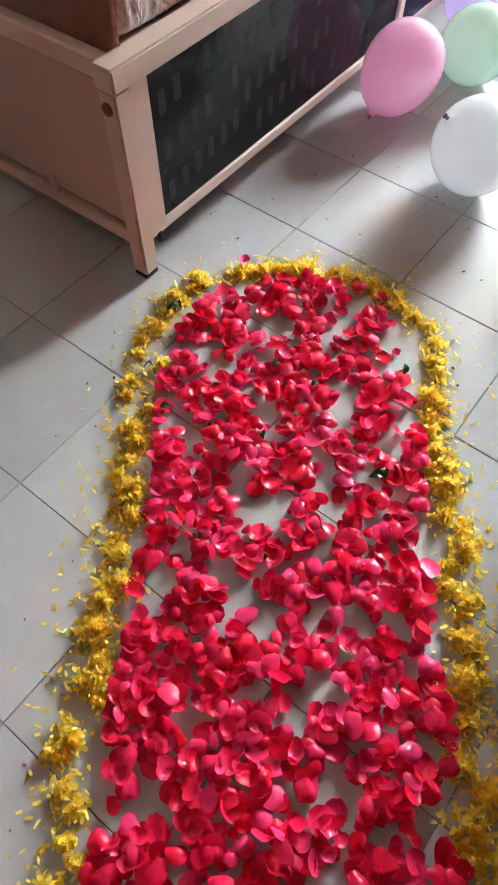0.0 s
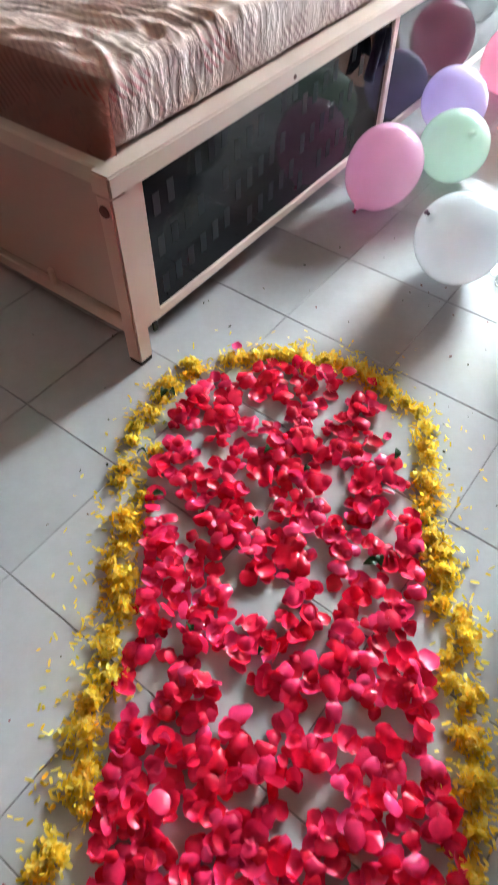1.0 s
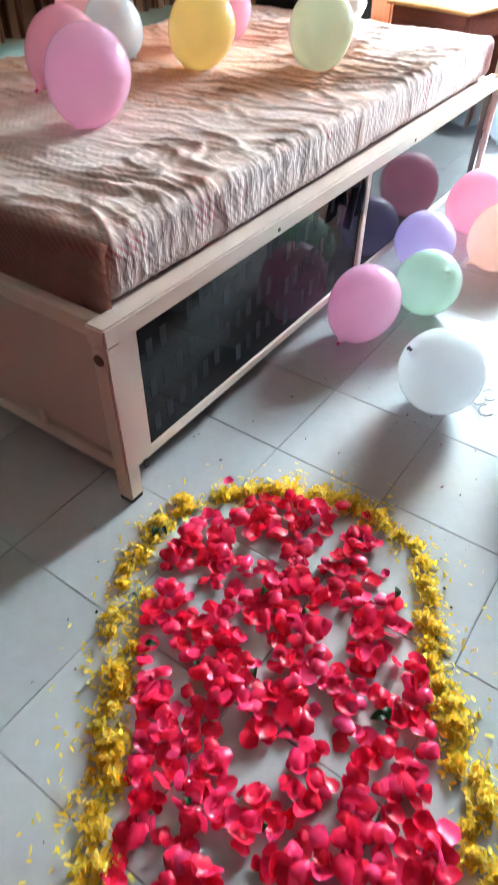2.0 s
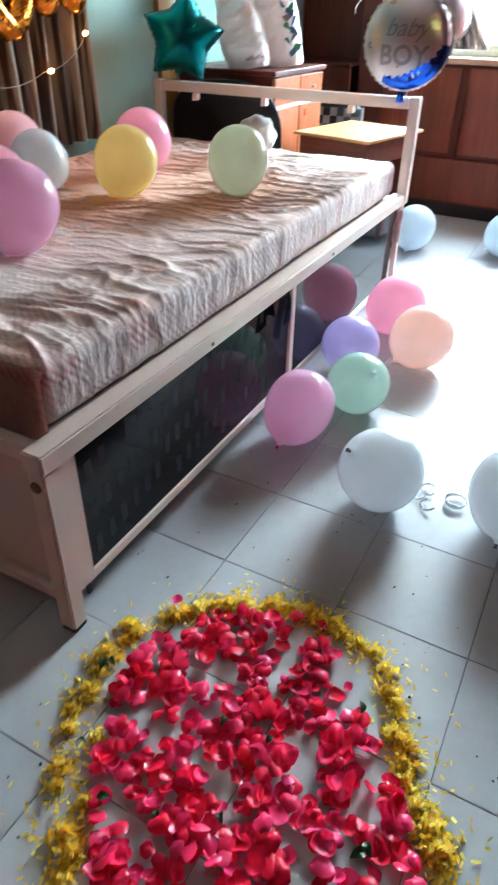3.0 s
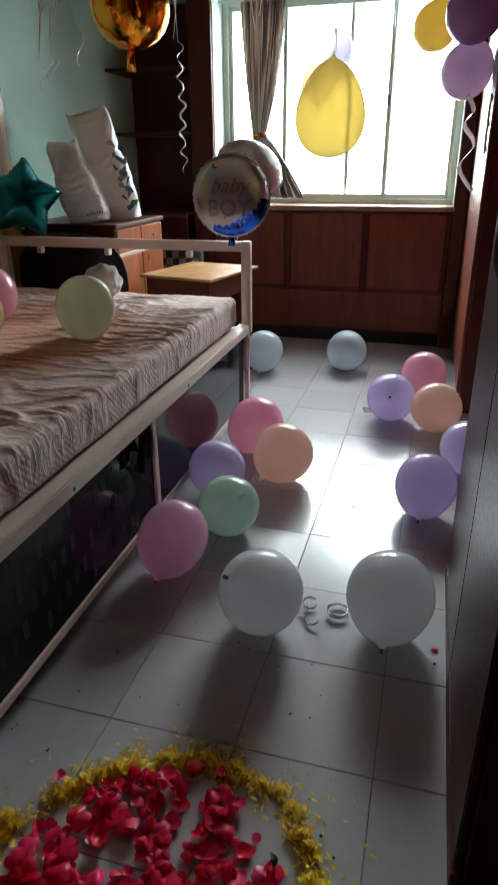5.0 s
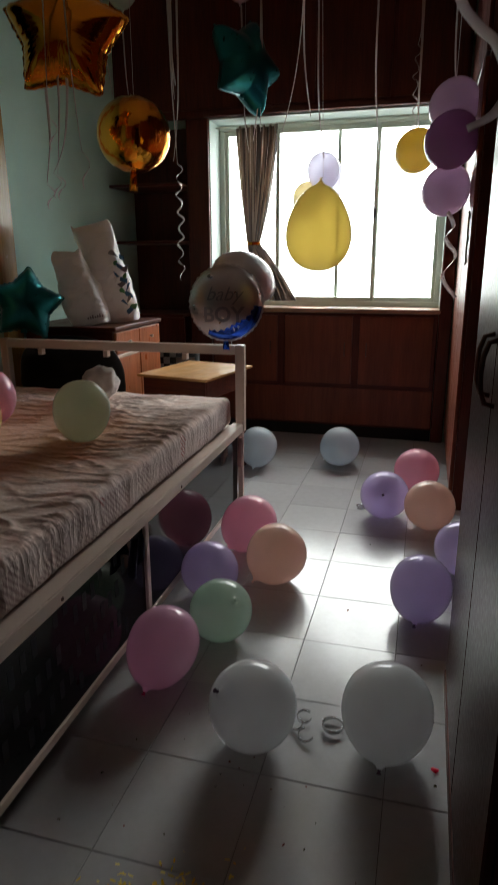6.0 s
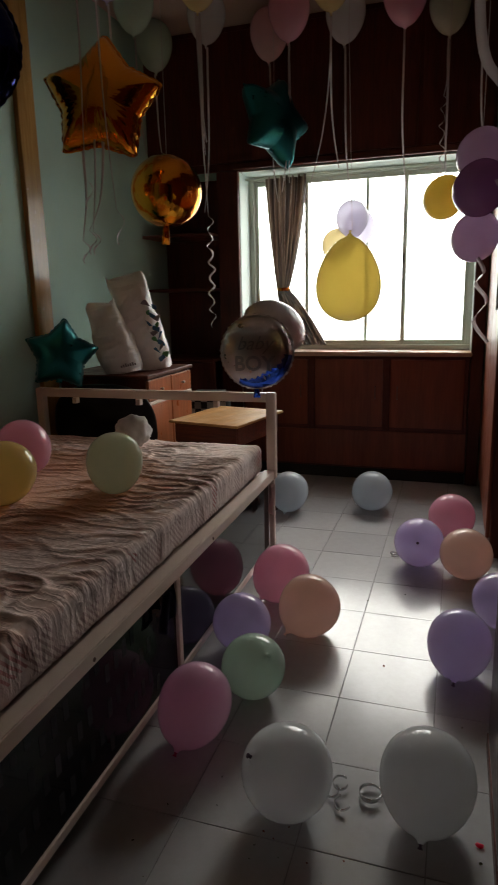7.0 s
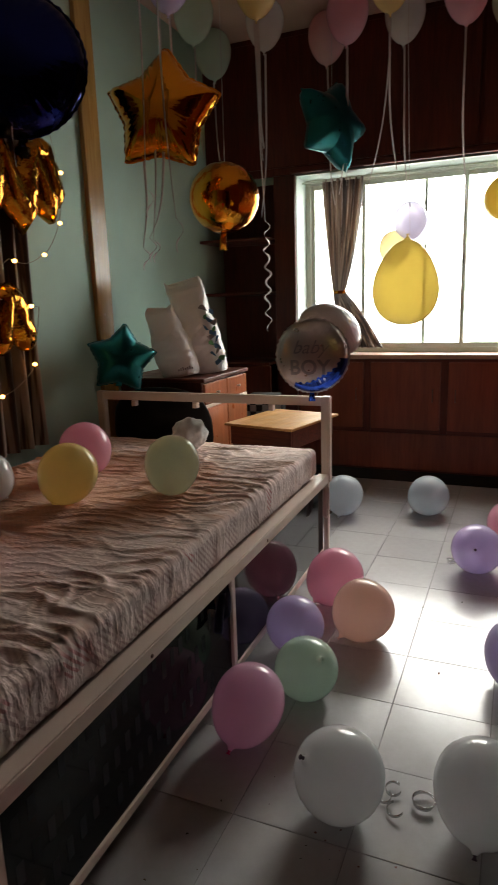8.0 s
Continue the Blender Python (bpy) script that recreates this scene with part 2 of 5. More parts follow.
M = {
    "tile": tile_material(),
    "grout": painted("grout", (0.22, 0.20, 0.19), 0.9, 0.5),
    "green": painted("sea_green_distemper", (0.41, 0.61, 0.53), 0.75, 0.10, 0.25, 6.0),
    # ceiling tinted dim tan so that its bounce light turns warm
    "ceiling": painted("warm_bounce_ceiling", (0.56, 0.41, 0.34), 0.85, 0.06, 0.2, 5.0),
    # dark red for the unseen walls, set to give dim reddish bounce light
    "bounce_wall": painted("unseen_wall_bounce_red", (0.28, 0.058, 0.040), 0.8, 0.1, 0.2),
    "reveal": painted("pale_reveal_paint", (0.66, 0.78, 0.74), 0.6, 0.08, 0.2),
    "ledge": painted("tan_polished_ledge", (0.42, 0.24, 0.16), 0.3, 0.12, 0.05),
    "cream": painted("cream_enamel", (0.66, 0.53, 0.45), 0.36, 0.05, 0.05),
    "sheet": painted("cream_sheet_panel", (0.54, 0.40, 0.34), 0.5, 0.08, 0.08),
    "smoke": painted("smoked_film", (0.012, 0.014, 0.017), 0.06, 0.3, 0.02),
    "dash": painted("frosted_dash", (0.036, 0.039, 0.042), 0.22, 0.2, 0.0),
    "maroon": wood("maroon_veneer", (0.080, 0.014, 0.008), (0.128, 0.024, 0.012), 0.42),
    "maroon_h": wood("maroon_veneer_flat", (0.070, 0.014, 0.009), (0.15, 0.034, 0.018), 0.42, 0),
    "door_red": wood("red_brown_veneer", (0.19, 0.043, 0.022), (0.25, 0.060, 0.030), 0.36),
    "gloss_brown": painted("glossy_brown_laminate", (0.042, 0.012, 0.008), 0.33, 0.06, 0.0, 5.0),
    "orange": wood("orange_laminate", (0.34, 0.095, 0.035), (0.52, 0.16, 0.065), 0.32),
    "yellow_wood": wood("honey_wood", (0.46, 0.225, 0.065), (0.61, 0.33, 0.11), 0.38, 1),
    "batten": wood("varnished_batten", (0.36, 0.19, 0.055), (0.52, 0.30, 0.105), 0.22),
    "spread": spread_material(),
    # red border print, its tones also darkened for the shade at the bed end
    "hem": spread_material("shaded_printed_border", ((0.44, 0.21, 0.17), (0.54, 0.33, 0.28), (0.36, 0.10, 0.08)), (0.46, 0.24, 0.20)),
    "satin": striped_satin(),
    "window_satin": striped_satin("brown_window_satin", (0.30, 0.22, 0.16), 0.60),
    "alu": painted("pale_window_frame", (0.55, 0.60, 0.52), 0.4, 0.1, 0.05),
    "black": painted("black_leatherette", (0.014, 0.013, 0.014), 0.38, 0.2, 0.3, 14.0),
    "dark": painted("dark_kick_board", (0.012, 0.010, 0.010), 0.7),
    "rubber": painted("black_rubber", (0.02, 0.02, 0.02), 0.8),
    "steel": plain("steel", (0.55, 0.55, 0.55), 0.3, 1.0),
    "brown_bolt": plain("dull_bolt", (0.16, 0.09, 0.07), 0.5, 0.6),
    "bag": painted("white_woven_plastic", (0.80, 0.79, 0.79), 0.42, 0.08, 0.2),
    "print_blue": plain("blue_green_print", (0.05, 0.16, 0.30), 0.45),
    "print_green": plain("green_print", (0.10, 0.32, 0.12), 0.45),
    "print_grey": plain("grey_print", (0.25, 0.22, 0.23), 0.5),
    "navy": painted("navy_cloth", (0.018, 0.020, 0.05), 0.85),
    "pinkcloth": painted("faded_pink_cloth", (0.66, 0.46, 0.43), 0.85),
    "white_cloth": painted("white_printed_cloth", (0.68, 0.68, 0.68), 0.8, 0.35, 0.3, 40.0, 0.0, (0.25, 0.25, 0.28)),
    "ribbon": latex("satin_ribbon", (0.70, 0.64, 0.64), 0.55),
    "ribbon_silver": plain("silver_ribbon", (0.70, 0.72, 0.72), 0.2, 0.75),
    "paper": plain("white_paper", (0.80, 0.80, 0.78), 0.7),
    "rose": petal_mat("rose_petal", [(0.0, (0.90, 0.010, 0.055)), (0.40, (0.97, 0.016, 0.085)), (0.75, (0.98, 0.032, 0.15)), (1.0, (0.98, 0.060, 0.23))], 0.33, 0.34),
    "marigold": petal_mat("marigold_petal", [(0.0, (1.0, 0.66, 0.03)), (0.4, (1.0, 0.78, 0.08)), (0.85, (1.0, 0.86, 0.24)), (1.0, (1.0, 0.55, 0.02))], 0.6, 0.6),
    "leaf": petal_mat("rose_leaf", [(0.0, (0.012, 0.035, 0.012)), (1.0, (0.04, 0.10, 0.03))], 0.4, 0.15),
    "speck": petal_mat("dry_scrap", [(0.0, (0.03, 0.04, 0.02)), (0.6, (0.10, 0.09, 0.04)), (1.0, (0.35, 0.02, 0.03))], 0.8, 0.1),
    "gold": foil("gold_foil", (0.82, 0.33, 0.035), 0.12, 0.32),
    "gold_crumpled": foil("crumpled_gold_foil", (0.80, 0.34, 0.04), 0.15, 0.75),
    "teal_foil": foil("teal_foil", (0.014, 0.19, 0.21), 0.30, 0.07),
    "navy_foil": foil("navy_foil", (0.010, 0.016, 0.10), 0.12),
    "silver": foil("silver_foil", (0.58, 0.57, 0.60), 0.30, 0.09),
    "silver_matte": foil("crumpled_silver_foil", (0.80, 0.79, 0.80), 0.42, 0.6),
    "blue_foil": foil("blue_foil", (0.02, 0.10, 0.62), 0.18),
    "print_text": plain("slate_lettering", (0.30, 0.31, 0.36), 0.35, 0.4),
    "bulb": plain("warm_bulb", (1.0, 0.45, 0.11), 0.3, 0.0, 20.0),
    "wire": plain("clear_wire", (0.30, 0.27, 0.20), 0.4),
    "check_b": painted("black_check", (0.02, 0.02, 0.02), 0.8),
    "check_w": painted("white_check", (0.34, 0.34, 0.33), 0.8),
}
LATEX = {
    "pink": latex("pink_latex", (0.96, 0.63, 0.79)),
    "rosepink": latex("rose_latex", (0.93, 0.54, 0.65)),
    "pale_pink": latex("pale_pink_latex", (0.88, 0.58, 0.60)),
    "green": latex("mint_latex", (0.67, 0.82, 0.72)),
    "pale_green": latex("pale_green_latex", (0.79, 0.83, 0.67)),
    "white": latex("white_latex", (0.82, 0.83, 0.84)),
    "peach": latex("peach_latex", (0.95, 0.71, 0.62)),
    "lavender": latex("lavender_latex", (0.75, 0.66, 0.90)),
    "yellow": latex("yellow_latex", (0.94, 0.78, 0.40)),
    "deep_yellow": latex("deep_yellow_latex", (1.0, 0.83, 0.36), 0.88, 0.20),
    "mustard": latex("mustard_latex", (0.84, 0.66, 0.22), 0.60),
    "purple": latex("purple_latex", (0.46, 0.25, 0.44)),
    "mauve": latex("mauve_latex", (0.72, 0.56, 0.72), 0.55),
    "clear": latex("clear_lilac_latex", (0.86, 0.84, 0.93), 0.80, 0.20),
    "cream": latex("cream_latex", (0.84, 0.75, 0.52), 0.75, 0.12),
    "sky": latex("bluish_white_latex", (0.72, 0.80, 0.86)),
}
gm, gn, gl, gb = mat("window_glass")
gb.inputs["Base Color"].default_value = (1, 1, 1, 1)
gb.inputs["Roughness"].default_value = 0.02
gb.inputs["Transmission Weight"].default_value = 1.0
gb.inputs["IOR"].default_value = 1.05
M["glass"] = gm
for k, v in (("smoke", 0.24), ("dash", 0.15), ("gloss_brown", 0.10), ("maroon", 0.3), ("maroon_h", 0.3), ("door_red", 0.3), ("black", 0.15)):
    M[k].node_tree.nodes["Principled BSDF"].inputs["Specular IOR Level"].default_value = v


# ---- mesh helpers ----
def part(name, bm, material, parent=None, label="", m=None, smooth=False):
    me = bpy.data.meshes.new(name)
    bm.normal_update()
    bm.to_mesh(me)
    bm.free()
    me.materials.append(material)
    if smooth:
        me.polygons.foreach_set("use_smooth", [True] * len(me.polygons))
    ob = new(name, me)
    if parent is not None:
        ob.parent = parent
    if m is not None:
        ob.matrix_basis = m
    if label:
        ob["label"] = label
    return ob


def empty(name, m, label, category, group="", kind=""):
    ob = new(name)
    ob.empty_display_size = 0.05
    ob.matrix_basis = m
    return tagged(ob, label, category, group, kind)


def box(x0, x1, y0, y1, z0, z1, bev=0.003, seg=1):
    bm = bmesh.new()
    bmesh.ops.create_cube(bm, size=1)
    for v in bm.verts:
        v.co = Vector((x0 + (v.co.x + 0.5) * (x1 - x0), y0 + (v.co.y + 0.5) * (y1 - y0), z0 + (v.co.z + 0.5) * (z1 - z0)))
    if bev:
        bmesh.ops.bevel(bm, geom=bm.edges[:], offset=bev, segments=seg, affect="EDGES", clamp_overlap=True)
    return bm


def lathe(profile, seg=24):
    """Turn (r, z) pairs round z."""
    bm = bmesh.new()
    rings = []
    for r, z in profile:
        if r < 1e-5:
            rings.append([bm.verts.new((0, 0, z))])
        else:
            rings.append([bm.verts.new((r * math.cos(2 * math.pi * k / seg), r * math.sin(2 * math.pi * k / seg), z)) for k in range(seg)])
    for a, b in zip(rings, rings[1:]):
        for k in range(seg):
            j = (k + 1) % seg
            if len(a) == 1 and len(b) > 1:
                bm.faces.new((a[0], b[k], b[j]))
            elif len(b) == 1 and len(a) > 1:
                bm.faces.new((a[k], b[0], a[j]))
            elif len(a) > 1:
                bm.faces.new((a[k], b[k], b[j], a[j]))
    bmesh.ops.recalc_face_normals(bm, faces=bm.faces[:])
    return bm


def pipe(points, r, seg=8, bm=None):
    """A round rod along points."""
    bm = bm or bmesh.new()
    pts = [Vector(p) for p in points]
    rings = []
    for i, p in enumerate(pts):
        d = (pts[min(i + 1, len(pts) - 1)] - pts[max(i - 1, 0)]).normalized()
        a = d.orthogonal().normalized() if i == 0 else (rings[-1][1] - d * rings[-1][1].dot(d)).normalized()
        b = d.cross(a)
        rings.append(([bm.verts.new(p + r * (math.cos(2 * math.pi * k / seg) * a + math.sin(2 * math.pi * k / seg) * b)) for k in range(seg)], a))
    for (ra, _), (rb, _) in zip(rings, rings[1:]):
        for k in range(seg):
            bm.faces.new((ra[k], ra[(k + 1) % seg], rb[(k + 1) % seg], rb[k]))
    bm.faces.new(rings[0][0][::-1])
    bm.faces.new(rings[-1][0])
    return bm


def strip(points, width, side=(1, 0, 0), bm=None, twist=0.0, thick=0.0006):
    """A flat ribbon with a little thickness along points."""
    bm = bm or bmesh.new()
    pts = [Vector(p) for p in points]
    prev = None
    for i, p in enumerate(pts):
        d = (pts[min(i + 1, len(pts) - 1)] - pts[max(i - 1, 0)]).normalized()
        s = Vector(side)
        s = (s - d * s.dot(d)).normalized()
        s = (Matrix.Rotation(twist * i, 3, d) @ s) * width / 2
        u = d.cross(s).normalized() * thick
        row = [bm.verts.new(p - s - u), bm.verts.new(p + s - u), bm.verts.new(p + s + u), bm.verts.new(p - s + u)]
        if prev:
            for k in range(4):
                bm.faces.new((prev[k], prev[(k + 1) % 4], row[(k + 1) % 4], row[k]))
        prev = row
    return bm

# ---- the room ----
XL, XR, YB, YF, H = -1.25, 1.62, 4.40, -1.90, 3.03
WX0, WX1, WZ0, WZ1 = -0.57, 1.00, 0.905, 2.13


def shell(name, b, material, label, category="wall"):
    return tagged(part(name, b, material), label, category, kind="structure")


floor = shell("floor", box(XL - 0.1, XR + 0.1, YF - 0.1, YB + 0.5, -0.06, -0.004, 0), M["grout"], "pale glazed square tiles with thin dark joints", "floor")
shell("wall_west", box(XL - 0.15, XL, YF, YB + 0.5, -0.05, H, 0), M["green"], "sea-green painted plaster wall beside the bed")
# south and east walls are out of view; their red colour warms the shadows
shell("wall_south", box(XL - 0.15, XR + 0.15, YF - 0.15, YF, -0.05, H, 0), M["bounce_wall"], "unseen plain wall, dark red to warm the bounce light")
shell("wall_east", box(XR, XR + 0.15, YF, YB + 0.5, -0.05, H, 0), M["bounce_wall"], "unseen plain wall behind the cupboards, dark red to warm the bounce light")
shell("ceiling", box(XL - 0.15, XR + 0.15, YF - 0.15, YB + 0.5, H, H + 0.12, 0), M["ceiling"], "plain ceiling, tinted tan to warm the bounce light", "ceiling")
# window wall in four pieces round the opening
for nm, x0, x1, z0, z1 in (("wall_north_left", XL - 0.15, -0.73, -0.05, H), ("wall_north_post", -0.73, WX0 - 0.004, -0.05, H), ("wall_north_right", WX1 + 0.004, XR + 0.15, -0.05, H),
                           ("wall_north_below", WX0 - 0.004, WX1 + 0.004, -0.05, WZ0 - 0.03), ("wall_north_above", WX0 - 0.004, WX1 + 0.004, WZ1 + 0.004, H)):
    y0 = YB + 0.245 if nm == "wall_north_left" else YB + 0.02
    shell(nm, box(x0, x1, y0, YB + 0.32, z0, z1, 0), M["green"], "sea-green painted plaster beside the window")
for nm, b in (("reveal_left", box(WX0 - 0.004, WX0, YB, YB + 0.3, WZ0, WZ1, 0)), ("reveal_right", box(WX1, WX1 + 0.004, YB, YB + 0.3, WZ0, WZ1, 0)),
              ("reveal_top", box(WX0, WX1, YB, YB + 0.3, WZ1, WZ1 + 0.004, 0))):
    shell(nm, b, M["reveal"], "pale painted window reveal", "trim")
shell("window_sill", box(WX0 - 0.03, WX1 + 0.02, YB - 0.035, YB + 0.30, WZ0 - 0.028, WZ0, 0.006, 2), M["ledge"], "tan polished ledge under the window", "sill")

glow = plain("white_sky_glow", (0.87, 0.97, 1.0), 1.0, 0.0, 13.0)
shell("backdrop", box(-2.0, 2.0, 6.30, 6.34, 0.2, 3.3, 0), glow, "bright white overcast sky outside the window", "sky")

window = empty("window_1", pose(0, 4.64, 0), "wide sliding window with pale frames, blazing daylight", "window", kind="structure")
FR = 0.035
for nm, b in (("window_frame", box(WX0, WX1, -0.03, 0.03, WZ0, WZ0 + FR, 0.003)), ("window_frame", box(WX0, WX1, -0.03, 0.03, WZ1 - FR, WZ1, 0.003)),
              ("window_frame", box(WX0, WX0 + FR, -0.03, 0.03, WZ0 + FR, WZ1 - FR, 0.003)), ("window_frame", box(WX1 - FR, WX1, -0.03, 0.03, WZ0 + FR, WZ1 - FR, 0.003))):
    part(nm, b, M["alu"], window)
sash = ((WX0 + FR, -0.14, 0.008), (-0.16, 0.55, -0.012), (0.53, WX1 - FR, 0.008))
for x0, x1, y in sash:
    fr = part("sash", box(x0, x0 + 0.024, y - 0.009, y + 0.009, WZ0 + FR, WZ1 - FR, 0.002), M["alu"], window)
    part("sash_stile", box(x1 - 0.024, x1, y - 0.009, y + 0.009, WZ0 + FR, WZ1 - FR, 0.002), M["alu"], fr)
    part("sash_rail", box(x0 + 0.024, x1 - 0.024, y - 0.009, y + 0.009, WZ0 + FR, WZ0 + FR + 0.03, 0.002), M["alu"], fr)
    part("sash_rail", box(x0 + 0.024, x1 - 0.024, y - 0.009, y + 0.009, WZ1 - FR - 0.03, WZ1 - FR, 0.002), M["alu"], fr)
    pn = part("pane", box(x0 + 0.024, x1 - 0.024, y - 0.002, y + 0.002, WZ0 + FR + 0.03, WZ1 - FR - 0.03, 0), M["glass"], fr)
    pn.visible_shadow = False
part("outer_bar", box(0.262, 0.284, 0.045, 0.055, WZ0 + FR, WZ1 - FR, 0.002), M["alu"], window, "thin bar outside the panes")
part("latch", box(0.528, 0.540, -0.03, -0.021, 1.50, 1.56, 0.002), M["dark"], window)

# wooden cladding round the window
up = empty("overhead_cabinet", pose(0, YB, WZ1), "dark maroon veneered overhead cupboards along the window wall", "cabinet")
part("body", box(-1.249, 1.08, -0.02, 0.016, 0.012, H - WZ1 - 0.004, 0.002), M["maroon"], up)
xs = [-1.245, -0.78, -0.31, 0.16, 0.63, 1.075]
for a, b in zip(xs, xs[1:]):
    dr = part("door", box(a + 0.012, b - 0.012, -0.038, -0.021, 0.06, 0.86, 0.004), M["maroon"], up)
part("bottom_trim", box(-0.60, 1.08, -0.045, -0.021, 0.012, 0.05, 0.004), M["maroon_h"], up)

post = tagged(part("window_post", box(-0.73, -0.575, YB - 0.03, YB + 0.018, 0.004, WZ1 + 0.008, 0.004), M["maroon"]), "dark maroon wooden post beside the window", "post", kind="structure")
post2 = tagged(part("window_post", box(1.004, 1.085, YB - 0.03, YB + 0.018, 0.004, WZ1 + 0.008, 0.004), M["maroon"]), "dark maroon wooden post beside the window", "post", kind="structure")

low = empty("sill_cabinet", pose(0, YB, 0), "low red-brown cupboards with framed doors under the window", "cabinet")
part("body", box(-0.572, 1.002, -0.012, 0.016, 0.082, WZ0 - 0.032, 0.002), M["maroon_h"], low)
part("kick_board", box(-0.572, 1.002, 0.0, 0.016, 0.0, 0.08, 0.001), M["dark"], low)
for a, b, side in ((-0.56, -0.085, 1), (-0.033, 0.441, 1), (0.490, 0.972, -1)):
    d = part("door", box(a, b, -0.026, -0.0125, 0.385, 0.856, 0.005, 2), M["door_red"], low)
    hx = b - 0.05 if side > 0 else a + 0.05
    part("handle", pipe([(hx, -0.026, 0.585), (hx, -0.042, 0.59), (hx, -0.042, 0.665), (hx, -0.026, 0.67)], 0.004), M["brown_bolt"], d, "dark bow handle")
for a, b in ((-0.083, -0.035), (0.443, 0.488), (0.974, 1.0)):
    part("stile", box(a, b, -0.022, -0.0125, 0.36, 0.872, 0.003), M["maroon"], low)
part("apron", box(-0.572, 1.0, -0.020, -0.0125, 0.095, 0.355, 0.003), M["door_red"], low)

# dark open shelves in the corner
nook = empty("corner_shelf", pose(0, 0, 0), "dark wooden open shelves in the corner niche", "shelf")
for z in (0.86, 1.36, 1.73):
    part("board", box(-1.248, -0.735, 4.22, 4.638, z - 0.02, z, 0.003), M["maroon_h"], nook)
part("back", box(-1.248, -0.735, 4.622, 4.638, 0.0, 2.13, 0), M["maroon"], nook, m=pose(0, 0, 0))
part("base_door", box(-1.248, -0.735, 4.24, 4.26, 0.08, 0.835, 0.004), M["maroon"], nook)
part("plinth", box(-1.248, -0.735, 4.25, 4.27, 0.0, 0.078, 0.002), M["dark"], nook)

# tall cupboard in the far corner and the glossy wardrobe by the door
tall = empty("tall_cupboard", pose(1.09, 3.12, 0), "tall dark red-brown cupboard beside the window", "cupboard")
part("body", box(0.02, 0.525, 0, 1.24, 0.0, 3.02, 0.004), M["maroon"], tall)
for a, b in ((0.008, 0.615), (0.622, 1.235)):
    d = part("door", box(0.0, 0.019, a, b, 0.10, 2.05, 0.004), M["door_red"], tall)
    part("door", box(0.0, 0.019, a, b, 2.07, 3.0, 0.004), M["maroon"], tall)
bolt = part("tower_bolt", pipe([(-0.008, 0.12, 1.20), (-0.008, 0.12, 1.44)], 0.005), M["steel"], tall, "steel tower bolt")
for z in (1.22, 1.32, 1.42):
    part("bracket", box(-0.012, -0.001, 0.10, 0.14, z - 0.012, z + 0.012, 0.002), M["steel"], bolt)

ward = empty("wardrobe", pose(1.05, 0.71, 0), "glossy dark brown laminate wardrobe on the tiled floor", "wardrobe")
part("body", box(0.018, 0.56, 0, 0.98, 0.0, 2.25, 0.004), M["gloss_brown"], ward)
for a, b, k in ((0.004, 0.488, 0.44), (0.492, 0.976, 0.54)):
    d = part("door", box(0.0, 0.017, a, b, 0.05, 2.24, 0.004), M["gloss_brown"], ward)
    part("handle", pipe([(0.0, k, 0.97), (-0.018, k, 0.975), (-0.026, k, 1.00), (-0.028, k, 1.03), (-0.026, k, 1.06), (-0.018, k, 1.085), (0.0, k, 1.09)], 0.005), M["brown_bolt"], d, "dark bow handle", smooth=True)
part("skirting", box(-0.003, 0.016, 0.0, 0.98, 0.0, 0.045, 0.002), M["maroon"], ward)

tagged(part("wall_batten", box(XL, XL + 0.03, 2.90, 3.04, 0.0, H - 0.01, 0.004), M["batten"]), "varnished golden-brown wooden batten up the green wall", "batten", kind="structure")

# ---- the bed ----
W, L, RZ = 1.29, 2.235, 0.482
bed = empty("bed", pose(0.143, 0.568, 0, 0, 0, 0.55), "cream-painted steel bed frame with smoked side panels", "bed")
T = 0.042
for x0 in (-T, -W):
    x1 = x0 - 0.012 if x0 == -T else x0
    leg = part("leg", box(x1, x1 + T, -0.026, T - 0.026, 0.012, RZ - 0.045, 0.004, 2), M["cream"], bed)
    part("rubber_foot", box(x1 + 0.002, x1 + T - 0.002, -0.024, T - 0.028, 0.0, 0.0125, 0.002), M["rubber"], leg)
    part("headboard_post", box(x0, x0 + T, L - T, L, RZ - 0.044, 0.851, 0.004, 2), M["cream"], bed)
    pst = part("leg", box(x0 + 0.008, x0 + 0.032, L - T + 0.009, L - 0.009, 0.012, RZ - 0.0445, 0.003), M["cream"], bed)
    part("rubber_foot", box(x0 + 0.009, x0 + 0.031, L - T + 0.010, L - 0.010, 0.0, 0.0125, 0.002), M["rubber"], pst)
part("headboard_rail", box(-W + T, -T, L - T + 0.003, L - 0.003, 0.806, 0.849, 0.004, 2), M["cream"], bed)
for x in (-0.29, -0.70, -1.06):
    part("bracket", box(x - 0.012, x + 0.012, L - 0.045, L - 0.012, 0.775, 0.8055, 0.002), M["cream"], bed)
for x0 in (-T - 0.004, -W - 0.006):
    part("side_rail", box(x0 - 0.010, x0 + T - 0.001, -0.030, L - T, RZ - 0.044, RZ, 0.004, 2), M["cream"], bed)
    part("bottom_rail", box(x0 - 0.008, x0 + 0.016, T - 0.0255, L - T, 0.075, 0.102, 0.003), M["cream"], bed)
part("end_rail", box(-W + T, -T, -0.012, T - 0.024, RZ - 0.043, RZ - 0.002, 0.004), M["cream"], bed)
part("end_rail", box(-W + T, -T, -0.012, 0.016, 0.072, 0.106, 0.003), M["cream"], bed)
part("end_rail", box(-W + T, -T, L - T + 0.006, L - 0.006, 0.088, 0.122, 0.003), M["cream"], bed)
part("end_panel", box(-W + T + 0.002, -T - 0.002, -0.006, 0.002, 0.122, RZ - 0.046, 0.001), M["sheet"], bed)
